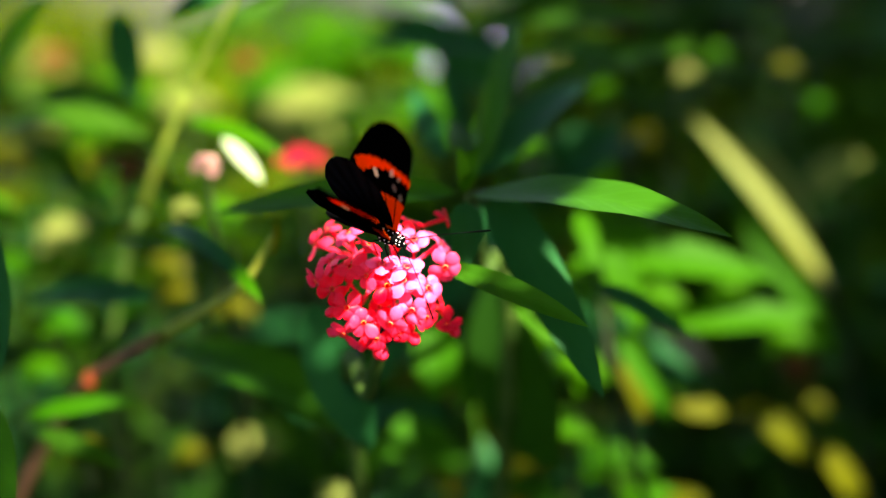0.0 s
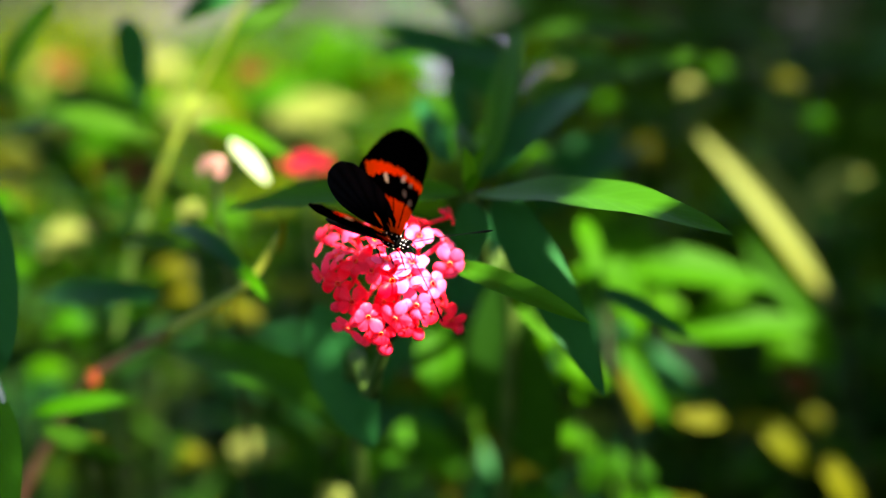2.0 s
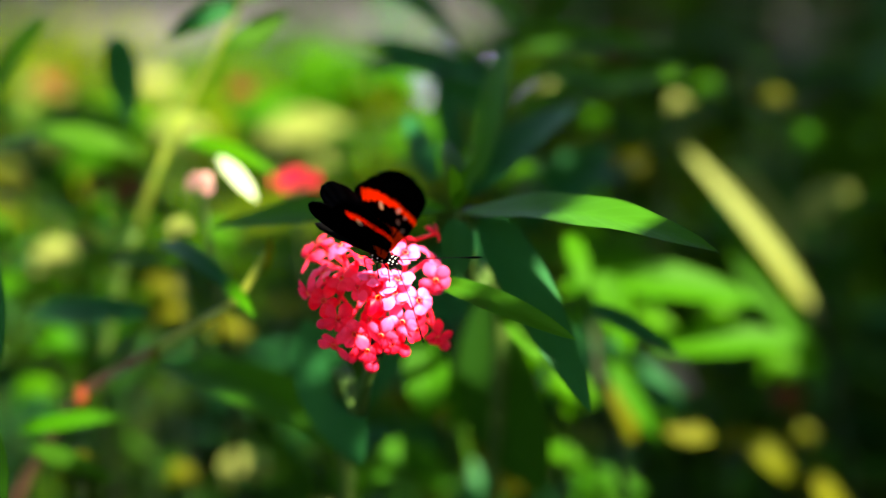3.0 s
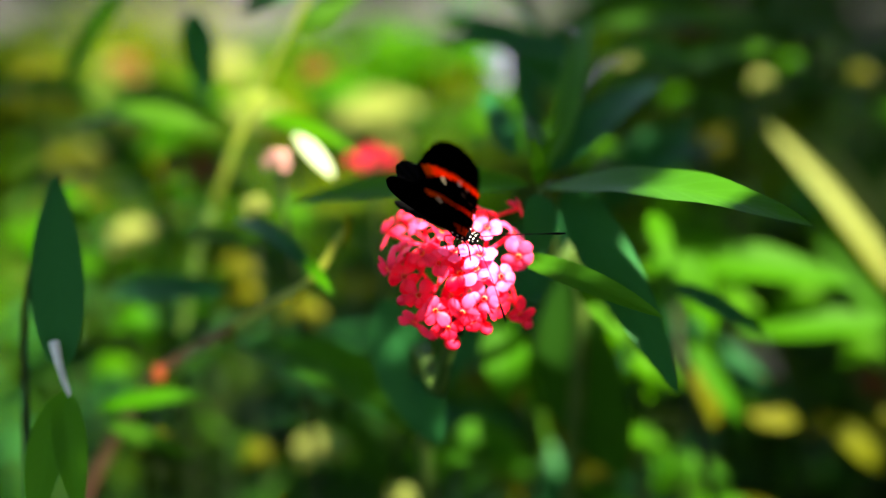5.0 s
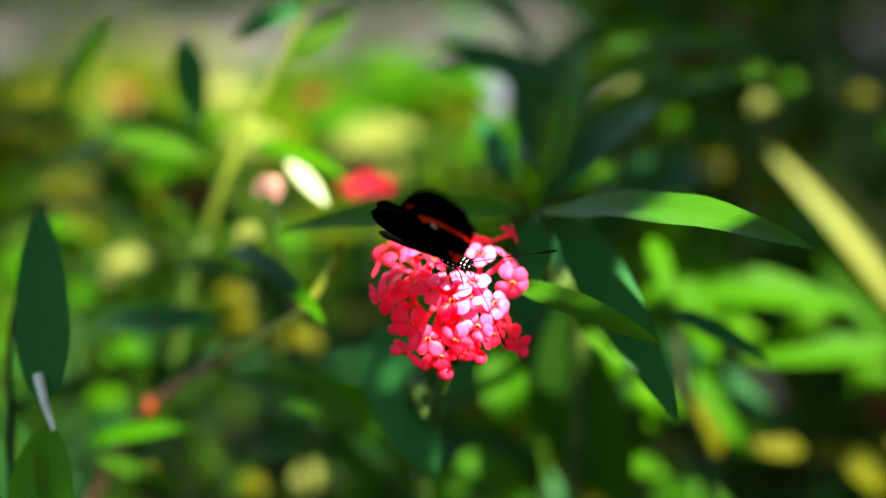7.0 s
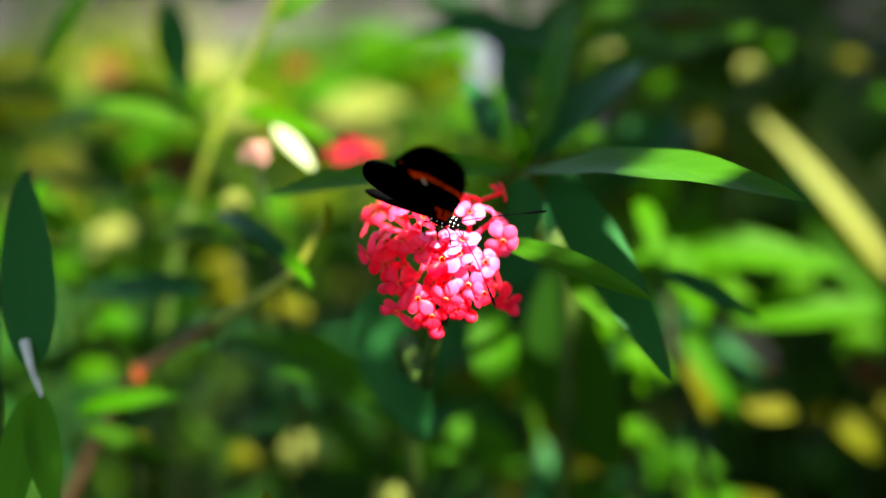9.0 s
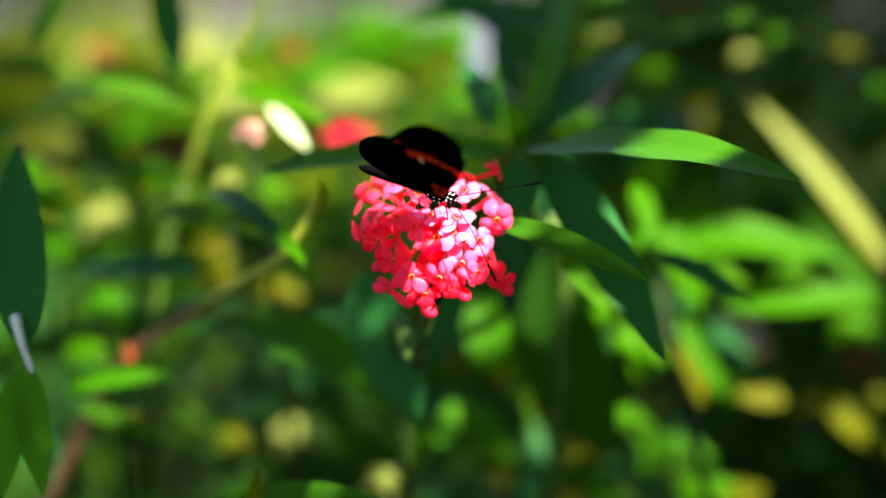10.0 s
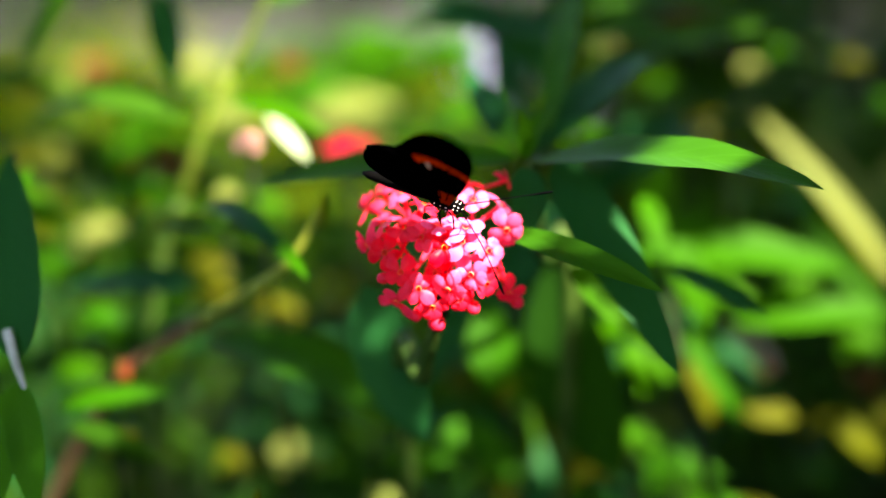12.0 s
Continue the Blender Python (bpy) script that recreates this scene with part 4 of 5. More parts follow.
# ---- blooms out of the way ----
def bloom(at, radius, material, label, count=26, seed=1, squash=0.7, wide=1.0):
    """A small cluster of petals on a stalk that goes down to the ground."""
    rnd = random.Random(seed)
    c = Vector(at)
    ob = holder("bloom", c, label, "flower", "blooms in the bed")
    part("stalk", tube(curve([Vector((0, 0, -radius * 0.3)), Vector((0.01, 0.02, -0.2)), Vector((0.02, 0.05, -c.z))], 6), [0.0009 + 0.00004 * k for k in range(13)], 6), STEM_DARK, ob)
    bm = bmesh.new()
    for n in range(count):
        d = Vector((rnd.gauss(0, 1), rnd.gauss(0, 1), rnd.gauss(0.25, 1))).normalized()
        p = d * radius * 0.8
        p.z *= squash
        p.x *= wide
        p *= rnd.uniform(0.55, 1.25)
        a = d.orthogonal().normalized()
        b = d.cross(a)
        turn, r = rnd.random() * 6, radius * rnd.uniform(0.32, 0.5)
        ring = [bm.verts.new(p + (a * math.cos(turn + k * math.tau / 10) + b * math.sin(turn + k * math.tau / 10)) * r * (1 if k % 2 else 0.55) + d * r * (0.15 if k % 2 else 0.3)) for k in range(10)]
        mid = bm.verts.new(p)
        for k in range(10):
            bm.faces.new((mid, ring[k], ring[(k + 1) % 10]))
    part("petals", bm, material, ob)
    return ob


bloom((-0.0659, 0.5680, 0.7099), 0.0090, RED_HEAD, "bright red flower cluster out among the leaves", 18, 2, 0.6, 1.25)
bloom((-0.0923, 0.4782, 0.7284), 0.0067, PALE_HEAD, "small pale pink bud cluster on a thin stalk", 14, 3, 0.6)
bloom((-0.1657, 0.6203, 0.6899), 0.0150, RUST_HEAD, "faded rust-brown flower cluster", 14, 4, 0.6, 1.3)
bloom((-0.1308, 0.8269, 0.7107), 0.0097, RUST_HEAD, "small orange-brown flower cluster", seed=5)
bloom((0.1294, 0.9150, 0.7292), 0.0188, RUST_HEAD, "faded orange-brown flower cluster in the shade", seed=6)
bloom((0.0908, 0.9107, 0.7172), 0.0098, RUST_HEAD, "faded orange-brown flower cluster in the shade", seed=7)
bloom((0.1455, 0.6980, 0.5548), 0.0102, RUST_HEAD, "faded rust-brown flower cluster", seed=8)
bloom((0.2168, 0.7066, 0.5429), 0.0117, RUST_HEAD, "faded rust-brown flower cluster", seed=9)
bloom((-0.0105, 1.8955, 0.5634), 0.0391, LILAC_HEAD, "soft lilac bloom above the green leaves", seed=10)
bloom((0.1517, 1.8814, 0.5165), 0.0340, LILAC_HEAD, "soft lilac bloom beside the green hedge", seed=11)
bloom((-0.0007, 0.9838, 0.6995), 0.0203, LILAC_HEAD, "lilac flower cluster among the leaves", 16, 21, 1.2)
bloom((0.0317, 0.9068, 0.7070), 0.0122, LILAC_HEAD, "lilac flower cluster among the leaves", 14, 22, 1.6)
bloom((-0.2803, 0.9011, 0.6982), 0.0131, RUST_HEAD, "faded orange-red flower cluster", seed=12)


# ---- leafy shoots between the flower and the undergrowth ----
def shoot(top, seed, materials, reach=0.07, pairs=6, lean=0.05, label="slender green shoot with drooping lance-shaped leaves"):
    """A thin stem up from the ground with crossed pairs of drooping leaves towards its top."""
    rnd = random.Random(seed)
    top = Vector(top)
    foot = Vector((top.x + rnd.uniform(-lean, lean), top.y + rnd.uniform(0, lean), -0.01))
    ob = holder("leafy_shoot", foot, label, "plant", "leafy shoots in the bed")
    line = curve([Vector((0, 0, 0)), (top - foot) * 0.5 + Vector((rnd.uniform(-0.02, 0.02), 0.01, 0)), top - foot], 8)
    n = len(line)
    part("stem", tube(line, [0.0030 - 0.0018 * k / (n - 1) for k in range(n)], 6), STEM_DARK, ob)
    for k in range(pairs):
        f = (n - 1) * (1 - 0.42 * k / pairs) - 0.01
        p = line[int(f)].lerp(line[int(f) + 1], f - int(f))
        turn = k * 1.45 + rnd.uniform(-0.4, 0.4)
        for side in (0, math.pi):
            d = Vector((math.cos(turn + side), 0.55 * math.sin(turn + side) - 0.12, rnd.uniform(-0.55, 0.45) + (0.5 if k == 0 else 0))).normalized()
            length = reach * rnd.uniform(0.7, 1.15)
            leaf_ob = part("leaf", blade(length, length * rnd.uniform(0.2, 0.3), arch=rnd.uniform(0.02, 0.12), fold=rnd.uniform(0.15, 0.35), curl=rnd.uniform(0.05, 0.35),
                                         ripple=0.06, rows=12, across=4, seed=seed * 31 + k), rnd.choice(materials), ob)
            leaf_ob.matrix_basis = aimed(p, p + d, (rnd.uniform(-0.3, 0.3), -0.5, 1))


# the dark sets have shade put into the leaf colour
DARK, GREEN, MIXED = (LEAF_SHADE,), (LEAF_SHADE, LEAF_SHADE, LEAF), (LEAF, LEAF_DEEP, LEAF_FULL)
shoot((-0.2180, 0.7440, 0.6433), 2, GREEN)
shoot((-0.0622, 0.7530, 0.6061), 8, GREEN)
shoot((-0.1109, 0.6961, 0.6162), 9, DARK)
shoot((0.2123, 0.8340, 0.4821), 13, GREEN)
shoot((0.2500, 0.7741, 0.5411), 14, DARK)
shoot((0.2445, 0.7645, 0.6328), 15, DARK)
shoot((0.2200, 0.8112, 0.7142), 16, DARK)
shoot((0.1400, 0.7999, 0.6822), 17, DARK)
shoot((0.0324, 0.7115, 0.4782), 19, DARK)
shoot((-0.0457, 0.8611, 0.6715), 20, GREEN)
shoot((0.0135, 0.6247, 0.7586), 21, MIXED, 0.085)
shoot((0.0363, 0.5835, 0.7539), 31, MIXED, 0.075)
shoot((0.0545, 0.6443, 0.7564), 22, MIXED, 0.10)
shoot((0.0324, 0.5948, 0.7277), 23, MIXED, 0.11)
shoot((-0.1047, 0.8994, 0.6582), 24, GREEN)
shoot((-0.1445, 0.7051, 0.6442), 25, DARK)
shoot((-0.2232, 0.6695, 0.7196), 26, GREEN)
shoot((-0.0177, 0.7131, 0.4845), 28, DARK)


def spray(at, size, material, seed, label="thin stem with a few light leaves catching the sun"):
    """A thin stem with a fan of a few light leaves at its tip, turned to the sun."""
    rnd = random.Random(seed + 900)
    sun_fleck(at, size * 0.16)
    at = Vector(at)
    foot = Vector((at.x + rnd.uniform(-0.03, 0.03), at.y + 0.03, -0.01))
    ob = holder("leaf_spray", foot, label, "plant", "light leaf sprays in the bed")
    line = curve([Vector((0, 0, 0)), (at - foot) * 0.5 + Vector((rnd.uniform(-0.02, 0.02), 0.02, 0)), at - foot], 6)
    part("stem", tube(line, [0.0010 - 0.0004 * k / 12 for k in range(13)], 6), STEM_DARK, ob)
    a = rnd.uniform(-0.6, 0.6)
    for k in range(3):
        turn = a + (k - 1) * rnd.uniform(0.5, 1.1) + (math.pi if k == 2 else 0)
        d = Vector((math.cos(turn), -0.25, math.sin(turn) * 0.8)).normalized()
        length = size * rnd.uniform(0.75, 1.05) * (1.0 if k == 1 else 0.7)
        p = at - foot - d * length * (0.4 if k == 1 else 0.15)
        leaf_ob = part("leaf", blade(length, length * rnd.uniform(0.38, 0.5), arch=0.06, fold=0.2, curl=0.1, ripple=0.06, rows=12, across=4, seed=seed), material, ob)
        leaf_ob.matrix_basis = aimed(p, p + d, (0.25, -0.6, 0.75))


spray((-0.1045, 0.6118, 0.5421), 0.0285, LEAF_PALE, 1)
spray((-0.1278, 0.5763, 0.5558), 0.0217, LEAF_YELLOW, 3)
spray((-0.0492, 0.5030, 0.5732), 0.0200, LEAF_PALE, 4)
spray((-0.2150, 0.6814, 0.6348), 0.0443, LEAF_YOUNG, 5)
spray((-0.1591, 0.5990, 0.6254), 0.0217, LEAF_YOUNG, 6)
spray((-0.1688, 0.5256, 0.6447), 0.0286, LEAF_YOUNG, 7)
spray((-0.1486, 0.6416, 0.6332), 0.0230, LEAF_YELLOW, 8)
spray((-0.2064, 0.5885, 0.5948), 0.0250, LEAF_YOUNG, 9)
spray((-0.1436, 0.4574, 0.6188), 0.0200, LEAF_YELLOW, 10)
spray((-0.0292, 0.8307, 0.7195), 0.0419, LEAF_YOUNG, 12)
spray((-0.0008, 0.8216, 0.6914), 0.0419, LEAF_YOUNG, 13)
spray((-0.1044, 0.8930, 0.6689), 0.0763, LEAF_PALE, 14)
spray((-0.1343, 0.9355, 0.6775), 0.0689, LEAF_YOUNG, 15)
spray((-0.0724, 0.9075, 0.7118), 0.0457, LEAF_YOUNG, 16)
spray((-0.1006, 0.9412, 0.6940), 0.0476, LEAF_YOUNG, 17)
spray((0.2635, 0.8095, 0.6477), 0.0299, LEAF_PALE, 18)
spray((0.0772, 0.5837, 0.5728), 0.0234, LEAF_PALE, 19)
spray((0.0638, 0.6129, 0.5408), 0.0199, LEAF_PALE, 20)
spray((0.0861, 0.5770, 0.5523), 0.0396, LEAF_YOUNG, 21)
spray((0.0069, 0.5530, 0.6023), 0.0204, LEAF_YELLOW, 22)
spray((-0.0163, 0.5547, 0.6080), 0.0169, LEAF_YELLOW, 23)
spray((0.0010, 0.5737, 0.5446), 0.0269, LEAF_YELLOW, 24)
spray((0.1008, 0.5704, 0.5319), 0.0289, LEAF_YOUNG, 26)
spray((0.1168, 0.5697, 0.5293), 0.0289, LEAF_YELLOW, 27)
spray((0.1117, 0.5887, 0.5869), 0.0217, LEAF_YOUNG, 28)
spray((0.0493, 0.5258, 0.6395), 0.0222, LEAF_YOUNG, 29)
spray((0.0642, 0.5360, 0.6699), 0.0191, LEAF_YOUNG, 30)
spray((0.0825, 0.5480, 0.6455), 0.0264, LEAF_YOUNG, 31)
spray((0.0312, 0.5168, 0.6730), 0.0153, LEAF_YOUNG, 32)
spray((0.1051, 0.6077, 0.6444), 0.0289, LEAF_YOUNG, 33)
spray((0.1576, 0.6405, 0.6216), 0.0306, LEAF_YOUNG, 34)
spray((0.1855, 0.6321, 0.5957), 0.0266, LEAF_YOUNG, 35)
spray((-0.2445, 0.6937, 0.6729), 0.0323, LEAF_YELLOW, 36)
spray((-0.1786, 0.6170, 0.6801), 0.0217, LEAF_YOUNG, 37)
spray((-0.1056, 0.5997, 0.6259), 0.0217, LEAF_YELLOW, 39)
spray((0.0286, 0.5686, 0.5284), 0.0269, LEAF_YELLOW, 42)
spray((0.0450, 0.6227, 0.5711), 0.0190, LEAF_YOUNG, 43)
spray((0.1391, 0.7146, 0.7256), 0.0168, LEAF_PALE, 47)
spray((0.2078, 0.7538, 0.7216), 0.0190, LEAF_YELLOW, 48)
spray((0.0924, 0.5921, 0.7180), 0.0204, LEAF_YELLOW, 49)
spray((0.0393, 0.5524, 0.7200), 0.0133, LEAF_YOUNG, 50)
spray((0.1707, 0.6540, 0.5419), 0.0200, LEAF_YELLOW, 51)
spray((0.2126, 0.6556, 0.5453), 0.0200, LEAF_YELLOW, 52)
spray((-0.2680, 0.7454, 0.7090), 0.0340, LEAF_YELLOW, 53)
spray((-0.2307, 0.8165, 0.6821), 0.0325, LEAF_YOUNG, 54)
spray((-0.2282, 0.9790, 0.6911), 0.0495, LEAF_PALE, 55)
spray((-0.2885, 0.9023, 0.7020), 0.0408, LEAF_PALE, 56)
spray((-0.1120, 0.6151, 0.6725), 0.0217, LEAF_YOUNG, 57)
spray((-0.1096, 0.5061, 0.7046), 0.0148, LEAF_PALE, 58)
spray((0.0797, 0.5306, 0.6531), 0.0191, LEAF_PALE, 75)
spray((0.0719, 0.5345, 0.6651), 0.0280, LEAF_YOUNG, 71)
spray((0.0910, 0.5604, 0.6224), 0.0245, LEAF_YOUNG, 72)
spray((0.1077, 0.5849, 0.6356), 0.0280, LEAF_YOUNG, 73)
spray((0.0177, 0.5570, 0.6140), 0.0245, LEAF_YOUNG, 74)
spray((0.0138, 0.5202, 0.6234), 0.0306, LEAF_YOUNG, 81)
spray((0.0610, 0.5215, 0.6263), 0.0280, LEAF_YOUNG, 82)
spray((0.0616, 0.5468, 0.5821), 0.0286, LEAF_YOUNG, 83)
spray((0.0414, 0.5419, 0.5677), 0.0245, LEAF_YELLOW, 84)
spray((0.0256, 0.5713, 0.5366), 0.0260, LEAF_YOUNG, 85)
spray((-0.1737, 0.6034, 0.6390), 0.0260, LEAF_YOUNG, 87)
spray((-0.1404, 0.6015, 0.6325), 0.0231, LEAF_YELLOW, 88)
spray((-0.2312, 0.6406, 0.6324), 0.0275, LEAF_YOUNG, 89)
spray((0.0615, 0.7167, 0.7340), 0.0194, LEAF_PALE, 91)
spray((0.0908, 0.7110, 0.7159), 0.0194, LEAF_YOUNG, 92)
spray((0.1635, 0.7559, 0.7293), 0.0204, LEAF_YOUNG, 93)
spray((0.2251, 0.7470, 0.7008), 0.0204, LEAF_YOUNG, 94)
spray((0.0318, 0.6331, 0.7233), 0.0173, LEAF_YOUNG, 95)
spray((-0.3034, 0.8166, 0.6503), 0.055, LEAF_YELLOW, 101)
spray((-0.2888, 0.8686, 0.6468), 0.05, LEAF_PALE, 102)
spray((-0.2485, 0.8724, 0.6524), 0.05, LEAF_YOUNG, 103)
spray((-0.3042, 0.7827, 0.7113), 0.045, LEAF_YELLOW, 104)
spray((-0.2122, 0.6631, 0.6457), 0.034, LEAF_PALE, 105)
spray((-0.2121, 0.5703, 0.6849), 0.032, LEAF_YOUNG, 106)
spray((-0.2454, 0.9304, 0.6706), 0.06, LEAF_YOUNG, 107)
spray((-0.1942, 0.9306, 0.6623), 0.05, LEAF_PALE, 108)
spray((-0.1218, 0.9343, 0.6619), 0.05, LEAF_PALE, 109)
spray((-0.0882, 0.9509, 0.7108), 0.06, LEAF_YOUNG, 110)
spray((-0.0025, 0.7425, 0.6987), 0.05, LEAF_YOUNG, 111)
spray((0.1154, 0.7437, 0.6820), 0.04, LEAF_YELLOW, 112)
spray((0.0289, 0.6919, 0.6988), 0.03, LEAF_YOUNG, 113)
spray((-0.0114, 0.5299, 0.5857), 0.045, LEAF_FULL, 121)
spray((-0.0385, 0.5445, 0.5694), 0.028, LEAF_YOUNG, 122)
spray((0.0113, 0.5187, 0.6136), 0.022, LEAF_YOUNG, 123)
spray((-0.3103, 0.7532, 0.6150), 0.045, LEAF_YOUNG, 124)
spray((-0.2320, 0.8639, 0.6214), 0.045, LEAF_YOUNG, 125)
added_shade_tree()


# ---- the butterfly ----
FORE = [(0.0, 2.0), (9.2, 6.2), (18.8, 10.6), (29.6, 14.1), (36.8, 16.0), (41.6, 14.8), (44.4, 11.0), (44.4, 7.0), (41.6, 2.9), (36.6, -1.0), (30.8, -4.8), (26.0, -7.8), (20, -8.4), (12, -7.0), (5, -5.0), (0, -1.5)]
HIND = [(0.0, 1.0), (8, 2.0), (16, 0.0), (22.5, -4.5), (25.2, -9.8), (24.2, -14.4), (21.0, -17.8), (16.0, -20.6), (10.0, -21.2), (5.4, -18.9), (2.6, -14.6), (0.9, -9.2), (0, -3.2)]


def wing_shade(kind, x, y):
    """The wing's colour at a place given in its own millimetres."""
    black, red, cream = Vector((0.0005, 0.0005, 0.0006)), Vector((0.90, 0.075, 0.004)), Vector((0.80, 0.72, 0.55))
    wob = 0.35 * math.sin(x * 1.3 + y * 2.1) + 0.3 * math.sin(y * 3.7 - x * 0.6)
    if kind == "fore":
        for cx, cy, la, lb, turn, tone in ((24.4, 1.0, 2.1, 0.75, 0.0, 0.9), (26.0, 6.8, 1.7, 0.6, 0.3, 0.9), (24.6, 8.9, 1.1, 0.45, 0.3, 0.5), (20.3, 6.4, 1.8, 0.7, 0.2, 0.2), (16.9, 7.7, 1.5, 0.7, 0.2, 0.2)):
            dx, dy = x - cx, y - cy
            u, v = dx * math.cos(turn) + dy * math.sin(turn), dy * math.cos(turn) - dx * math.sin(turn)
            if (u / la) ** 2 + (v / lb) ** 2 < 1 + 0.3 * wob:
                return cream * tone
        if 26.6 - 0.06 * (y - 4) ** 2 + wob < x < 30.4 - 0.045 * (y - 2.2) ** 2 + wob and -5.6 < y < 13.0:
            return red
        vein = min(abs(y - 0.15 * x), abs(y + 0.05 * x + 0.3), abs(y - 0.32 * x - 1.0)) < 0.2
        if 1.2 < x < 16.6 + wob - 0.05 * (y - 1.5) ** 2 and -0.17 * x - 0.6 < y < 0.44 * x + 2.6:
            return black if vein and x > 4 else red
        if 1.0 < x < 9 + wob and abs(y + 0.12 * x + 4.0) < 1.15 - 0.05 * x:
            return red
        return black
    # the hind wing's grey sheen, painted into the colour between the dark veins
    out = max(0.0, min(1.0, (math.hypot(x, y + 3) - 7.0) / 9.0))
    vein = 0.5 + 0.5 * math.sin(math.atan2(y + 3, x + 1) * 26)
    return black.lerp(Vector((0.0075, 0.0070, 0.0092)), out * (0.25 + 0.75 * vein ** 0.6))


def wing_mesh(kind, outline, sign):
    """A thin, slightly cambered wing over its outline, from a fan of rings; mm in, metres out."""
    rim = [Vector((x, y, 0)) for x, y in outline]
    loop = []
    n = len(rim)
    for k in range(n):
        p0, p1, p2, p3 = rim[k - 1], rim[k], rim[(k + 1) % n], rim[(k + 2) % n]
        for s in range(8):
            t = s / 8
            loop.append(0.5 * (2 * p1 + (p2 - p0) * t + (2 * p0 - 5 * p1 + 4 * p2 - p3) * t * t + (3 * p1 - p0 - 3 * p2 + p3) * t ** 3))
    mid = Vector((sum(v.x for v in rim) / n * 0.95, sum(v.y for v in rim) / n, 0))
    bm = bmesh.new()
    layer = bm.verts.layers.float_color.new("pattern")
    steps = 40

    def put(q, k, under=False):
        scal = 1 - (0.012 * (0.5 + 0.5 * math.sin(k * 0.9)) if q.x > 8 else 0)
        q = mid + (q - mid) * scal
        z = 0.9 * math.sin(min(1.0, q.x / 44) * 2.4) - 0.0011 * (q.y - 2) ** 2 + 0.10 * math.sin(math.atan2(q.y - 1, q.x + 2) * 24) * min(1, q.x / 12)
        v = bm.verts.new((sign * q.x * 0.001, q.y * 0.001, z * 0.001 - 0.00012 * under))
        c = wing_shade(kind, q.x, q.y)
        if under and kind == "fore" and (q.x > 29.8 - 0.045 * (q.y - 2.2) ** 2 or 9.5 < q.x < 16.8 or (q.x < 17 and q.y < 0.1 * q.x) or (q.x > 17 and (q.y < -2.5 or (c.z > 0.05 and q.y > 5)))):
            c = Vector((0.0005, 0.0005, 0.0006))
        elif under:
            c = Vector((0.0005, 0.0005, 0.0006)).lerp(c, 0.0 if kind == "hind" else 0.9 if q.x > 17 else 0.35)
        v[layer] = (*c, 1)
        return v

    m = len(loop)
    for under in (False, True):
        rings = [[put(mid.lerp(q, i / steps), k if i == steps else 0, under) for k, q in enumerate(loop)] for i in range(1, steps + 1)]
        c = put(mid, 0, under)
        order = (lambda f: f[::-1]) if under else (lambda f: f)
        for k in range(m):
            bm.faces.new(order((c, rings[0][k], rings[0][(k + 1) % m])))
        for a, b in zip(rings, rings[1:]):
            for k in range(m):
                bm.faces.new(order((a[k], b[k], b[(k + 1) % m], a[(k + 1) % m])))
    if sign < 0:
        bmesh.ops.reverse_faces(bm, faces=bm.faces[:])
    return bm


def lathe(profile, sides=14):
    """A round body along y: rows of y, half width, half height, z."""
    bm = bmesh.new()
    rings = [[bm.verts.new((w * math.cos(k * math.tau / sides), y, z + h * math.sin(k * math.tau / sides))) for k in range(sides)] for y, w, h, z in profile]
    for a, b in zip(rings, rings[1:]):
        for k in range(sides):
            bm.faces.new((a[k], b[k], b[(k + 1) % sides], a[(k + 1) % sides]))
    bm.faces.new(rings[0])
    bm.faces.new(rings[-1][::-1])
    return bm


def dots(places, radius):
    bm = bmesh.new()
    for p in places:
        bmesh.ops.create_icosphere(bm, subdivisions=1, radius=radius, matrix=Matrix.Translation(p))
    return bm


butterfly = holder("butterfly", (-0.0163, 0.3490, 0.7390), "black butterfly with red wing bands, feeding on the pink flower", "butterfly")
cam.data.dof.focus_object = butterfly
butterfly.rotation_mode = "QUATERNION"
mm = 0.001
part("thorax", lathe([(-3.6 * mm, 1.3 * mm, 1.3 * mm, 0), (-2.2 * mm, 2.1 * mm, 2.1 * mm, 0), (0, 2.4 * mm, 2.4 * mm, 0), (2.2 * mm, 1.9 * mm, 1.9 * mm, 0), (3.2 * mm, 1.1 * mm, 1.1 * mm, 0)]), BODY, butterfly)
part("abdomen", lathe([(-24.5 * mm, 0.4 * mm, 0.4 * mm, -3.6 * mm), (-22.5 * mm, 1.2 * mm, 1.2 * mm, -3.2 * mm), (-16 * mm, 1.7 * mm, 1.7 * mm, -1.8 * mm), (-8 * mm, 1.5 * mm, 1.5 * mm, -0.7 * mm), (-3.2 * mm, 1.2 * mm, 1.2 * mm, 0)]), BODY, butterfly)
insect_head = part("head", lathe([(2.9 * mm, 0.9 * mm, 0.9 * mm, 0), (3.6 * mm, 1.6 * mm, 1.5 * mm, 0), (4.8 * mm, 1.6 * mm, 1.5 * mm, -0.2 * mm), (5.6 * mm, 0.8 * mm, 0.8 * mm, -0.5 * mm)]), BODY, butterfly)
part("white_dots", dots([(math.sin(a) * 2.3 * mm, y * mm, math.cos(a) * 2.3 * mm) for y in (-1.6, 0.2, 1.8) for a in (-1.7, -1.0, -0.35, 0.35, 1.0, 1.7)], 0.22 * mm), DOT, butterfly, "white dots on the thorax")
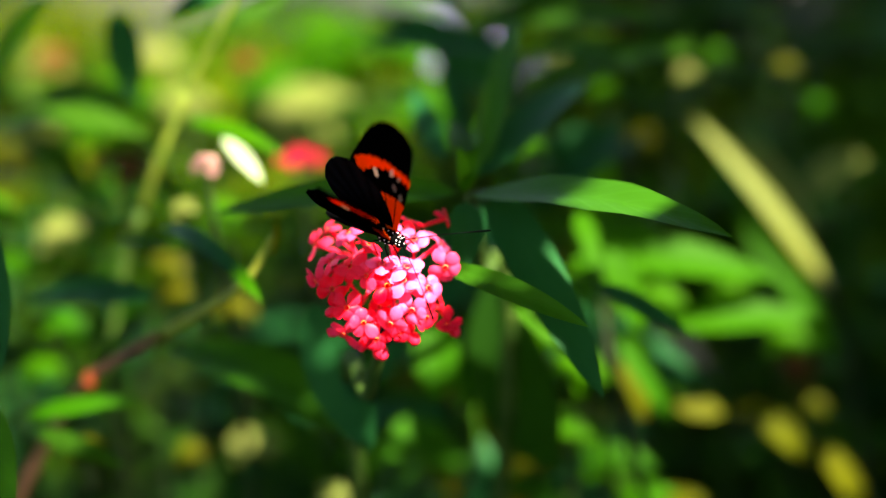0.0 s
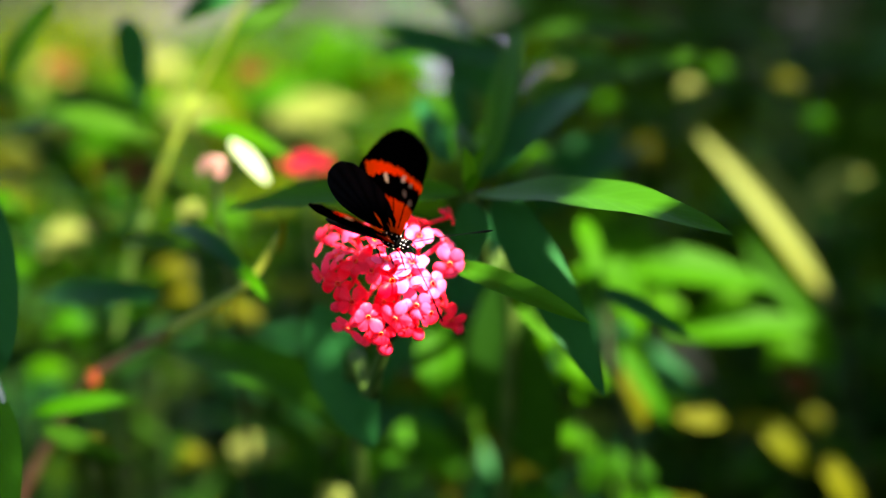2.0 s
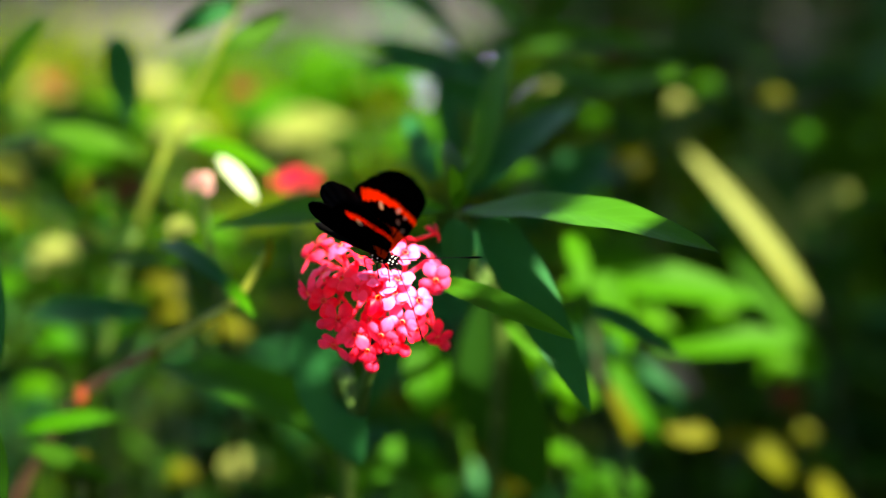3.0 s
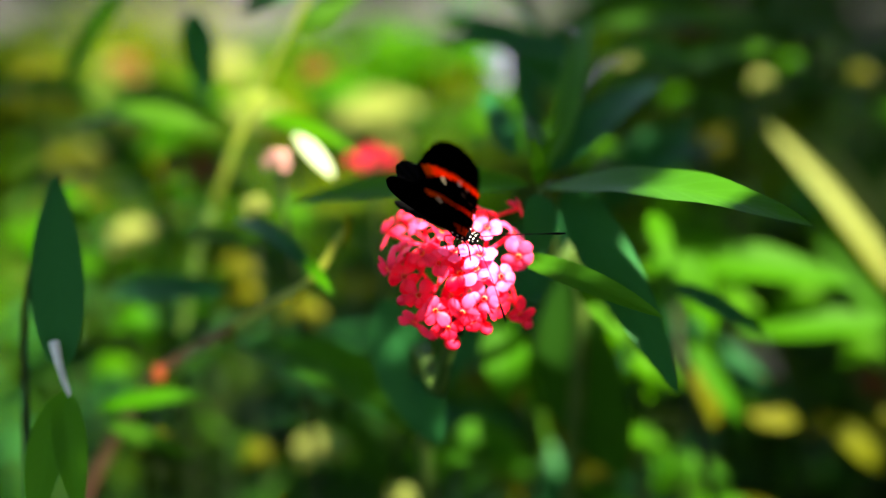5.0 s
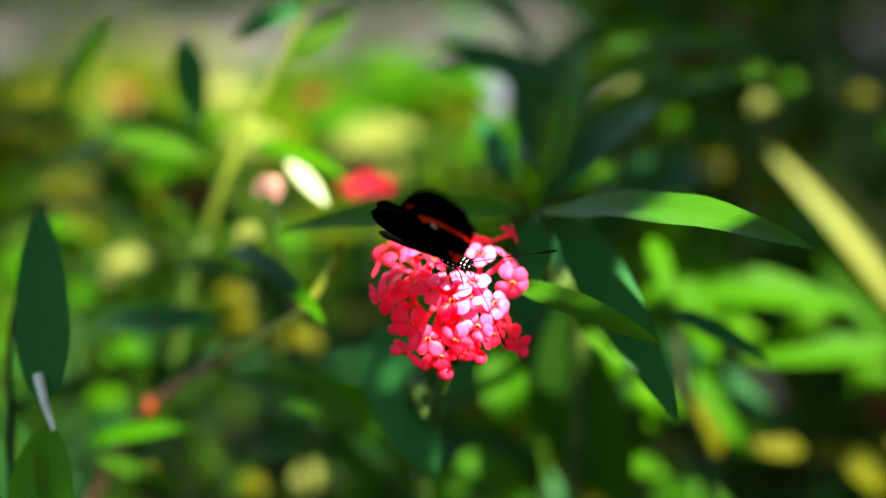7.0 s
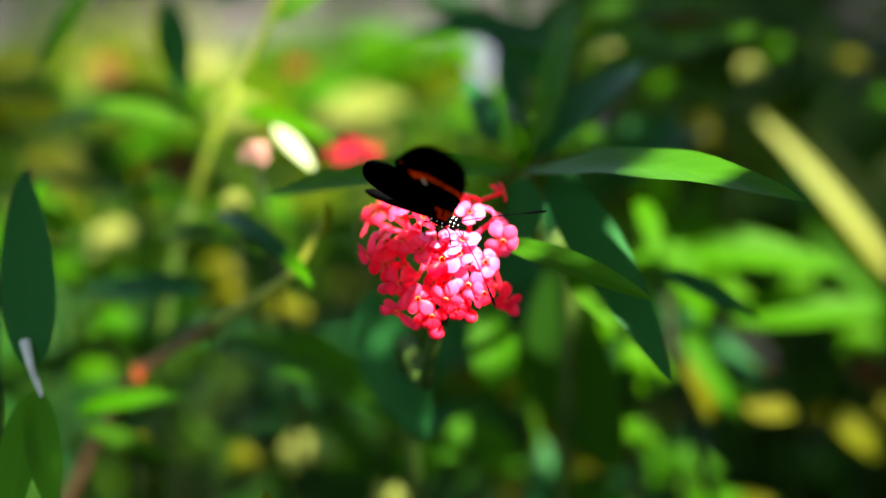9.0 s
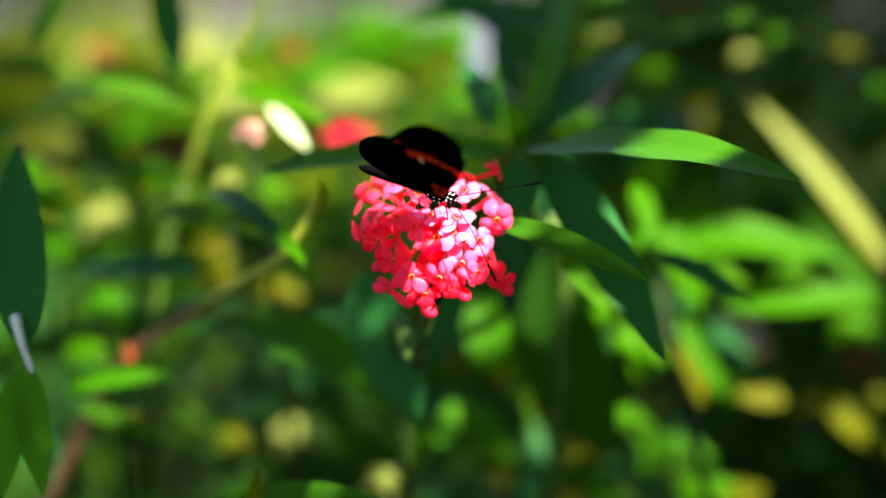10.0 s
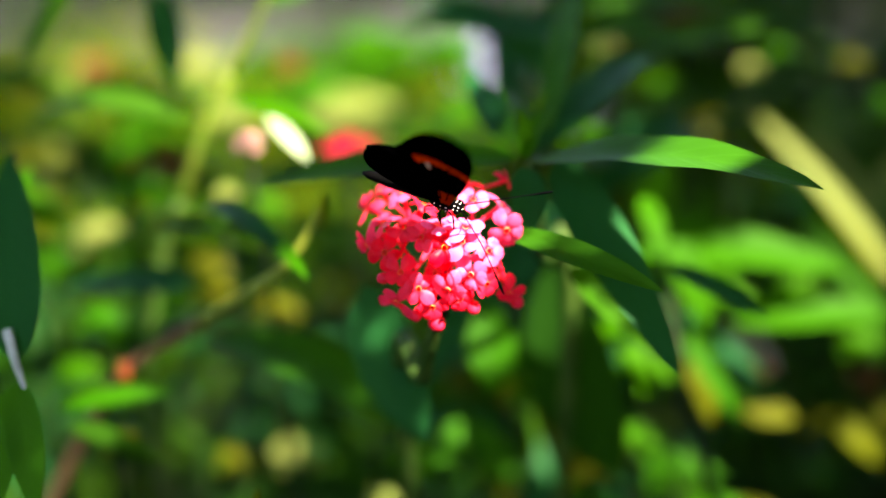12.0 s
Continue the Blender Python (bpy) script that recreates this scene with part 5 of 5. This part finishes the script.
part("face_dots", dots([(math.sin(a) * 1.5 * mm, y * mm, math.cos(a) * 1.4 * mm) for y in (3.7, 4.8) for a in (-1.9, -1.1, -0.4, 0.4, 1.1, 1.9)] + [(0, 5.6 * mm, -0.2 * mm)], 0.22 * mm), DOT, insect_head, "white dots on the head")
for s in (-1, 1):
    part("eye", dots([(s * 1.35 * mm, 4.5 * mm, 0.1 * mm)], 0.95 * mm), BODY, insect_head)
    line = curve([Vector((s * 0.5 * mm, 5.2 * mm, 0.9 * mm)), Vector((s * 7.5 * mm, 15 * mm, 0.0)), Vector((s * 16 * mm, 25 * mm, -4.0 * mm))], 8)
    part("antenna", tube(line, [0.15 * mm] * 12 + [0.18 * mm, 0.26 * mm, 0.34 * mm, 0.36 * mm, 0.2 * mm], 6), BODY, insect_head)
    for n, (y0, x1, y1) in enumerate(((1.6, 2.6, 4.0), (0.2, 3.2, 0.5), (-1.4, 3.0, -4.0))):
        part("leg", tube(curve([Vector((s * 1.4 * mm, y0 * mm, -1.6 * mm)), Vector((s * x1 * mm, y1 * mm, -1.4 * mm)), Vector((s * (x1 + 1.0) * mm, (y1 + 0.5) * mm, -7.5 * mm))], 5), 0.2 * mm, 6), BODY, butterfly)
part("proboscis", tube(curve([Vector((0, 5.4 * mm, -0.8 * mm)), Vector((0, 7.0 * mm, -3.5 * mm)), Vector((0, 6.0 * mm, -8 * mm))], 5), 0.16 * mm, 6), BODY, insect_head)
WINGS = []
for s in (-1, 1):
    fore = part("fore_wing", wing_mesh("fore", FORE, s), WING, butterfly, "black fore wing with red base, red band and cream spots")
    hind = part("hind_wing", wing_mesh("hind", HIND, s), WING, butterfly, "plain black hind wing with a scalloped edge")
    WINGS.append((s, fore, hind))

BUTTERFLY_ROWS = [
    (0, -0.0159, 0.3493, 0.7404, -17.3, 42.0, -133.8),
    (0.6, -0.0142, 0.3476, 0.7385, -16.9, 41.9, -129.9),
    (1.5, -0.0164, 0.3480, 0.7391, -12.9, 43.5, -129.3),
    (2, -0.0165, 0.3482, 0.7381, -16.1, 43.4, -128.8),
    (2.5, -0.0161, 0.3474, 0.7390, -21.4, 41.8, -130.4),
    (4.5, -0.0143, 0.3490, 0.7390, -35.1, 36.0, -147.0),
    (5, -0.0159, 0.3463, 0.7386, -24.5, 40.3, -133.8),
    (5.5, -0.0166, 0.3476, 0.7382, -22.7, 45.0, -128.5),
    (7, -0.0165, 0.3477, 0.7382, -23.4, 45.0, -129.8),
    (9, -0.0167, 0.3481, 0.7378, -24.9, 42.5, -128.0),
    (10, -0.0161, 0.3468, 0.7386, -26.4, 47.1, -126.7),
    (11, -0.0161, 0.3466, 0.7386, -30.2, 47.0, -128.9),
    (12, -0.0166, 0.3469, 0.7387, -28.7, 47.3, -128.0),
]
WING_ROWS = [
    (0, 74.1, 76.7, -4.4, -8.4, 1.0, 3.0),
    (0.1, 68.1, 68.4, -4.5, -10.1, 0.5, 0.5),
    (0.2, 62.2, 61.1, -4.5, -10.0, 0.5, 0.5),
    (0.3, 58.2, 55.8, -4.5, -9.9, 0.5, 0.5),
    (0.4, 52.3, 48.5, -4.5, -9.8, 0.5, 0.5),
    (0.5, 49.4, 44.3, -4.5, -9.6, 0.5, 0.5),
    (0.6, 48.4, 42.0, -4.4, -9.5, 0.5, 0.5),
    (0.7, 48.7, 43.0, -3.9, -9.7, 0.5, 0.5),
    (0.8, 51.0, 46.1, -3.4, -9.8, 0.5, 0.5),
    (0.9, 54.3, 50.2, -2.9, -9.9, 0.5, 0.5),
    (1, 59.5, 56.3, -2.4, -10.0, 0.5, 0.5),
    (1.1, 63.8, 61.3, -1.9, -10.2, 0.5, 0.5),
    (1.2, 72.1, 68.0, -1.3, -10.3, 0.5, 0.5),
    (1.3, 75.4, 73.0, -0.8, -10.4, 0.5, 0.5),
    (1.4, 73.6, 73.0, -0.3, -10.6, 0.5, 0.5),
    (1.5, 71.9, 72.5, 0.2, -10.7, 0.5, 0.5),
    (1.8, 72.5, 72.0, 0.0, -9.7, 0.5, 0.5),
    (2, 73.5, 72.0, -0.8, -9.4, 0.5, 2.0),
    (2.2, 77.6, 74.0, -0.7, -10.2, 0.5, 0.5),
    (2.5, 84.5, 81.5, -3.6, -13.2, -0.4, 2.2),
    (2.7, 82.5, 80.6, -1.1, -10.2, 0.5, 0.5),
    (4.3, 83.7, 94.5, 2.5, 4.0, 4.5, 1.0),
    (4.5, 83.7, 94.5, 2.5, 4.0, 4.5, 1.0),
    (5, 88.0, 81.0, -8.0, -2.6, -0.1, 2.2),
    (5.5, 90.9, 86.7, -4.6, -1.4, 2.5, 4.9),
    (7, 92.9, 85.7, -5.9, -1.2, 0.7, -0.5),
    (9, 94.4, 84.1, -5.3, -3.4, 3.4, 1.6),
    (10, 93.0, 85.3, -7.5, -4.7, 2.8, 5.2),
    (11, 92.7, 85.2, -8.7, -7.0, 2.9, 4.8),
    (12, 93.6, 86.5, -8.1, -6.4, 1.8, 2.4),
]


def motions():
    """The butterfly shifts on the flower and opens and closes its wings."""
    walk(butterfly, [(t, pose(x, y, z, rx, ry, rz)) for t, x, y, z, rx, ry, rz in BUTTERFLY_ROWS])
    for s, fore, hind in WINGS:
        side = 0 if s < 0 else 1
        walk(fore, [(row[0], pose(s * 0.0013, 0, 0.0010, 0, -s * row[1 + side], 0) @ pose(0, 0, 0, 0, 0, s * row[3 + side])) for row in WING_ROWS])
        walk(hind, [(row[0], pose(s * 0.0013, -0.0002, 0.0008, 0, -s * (row[1 + side] + row[5 + side]), 0)) for row in WING_ROWS])


motions()
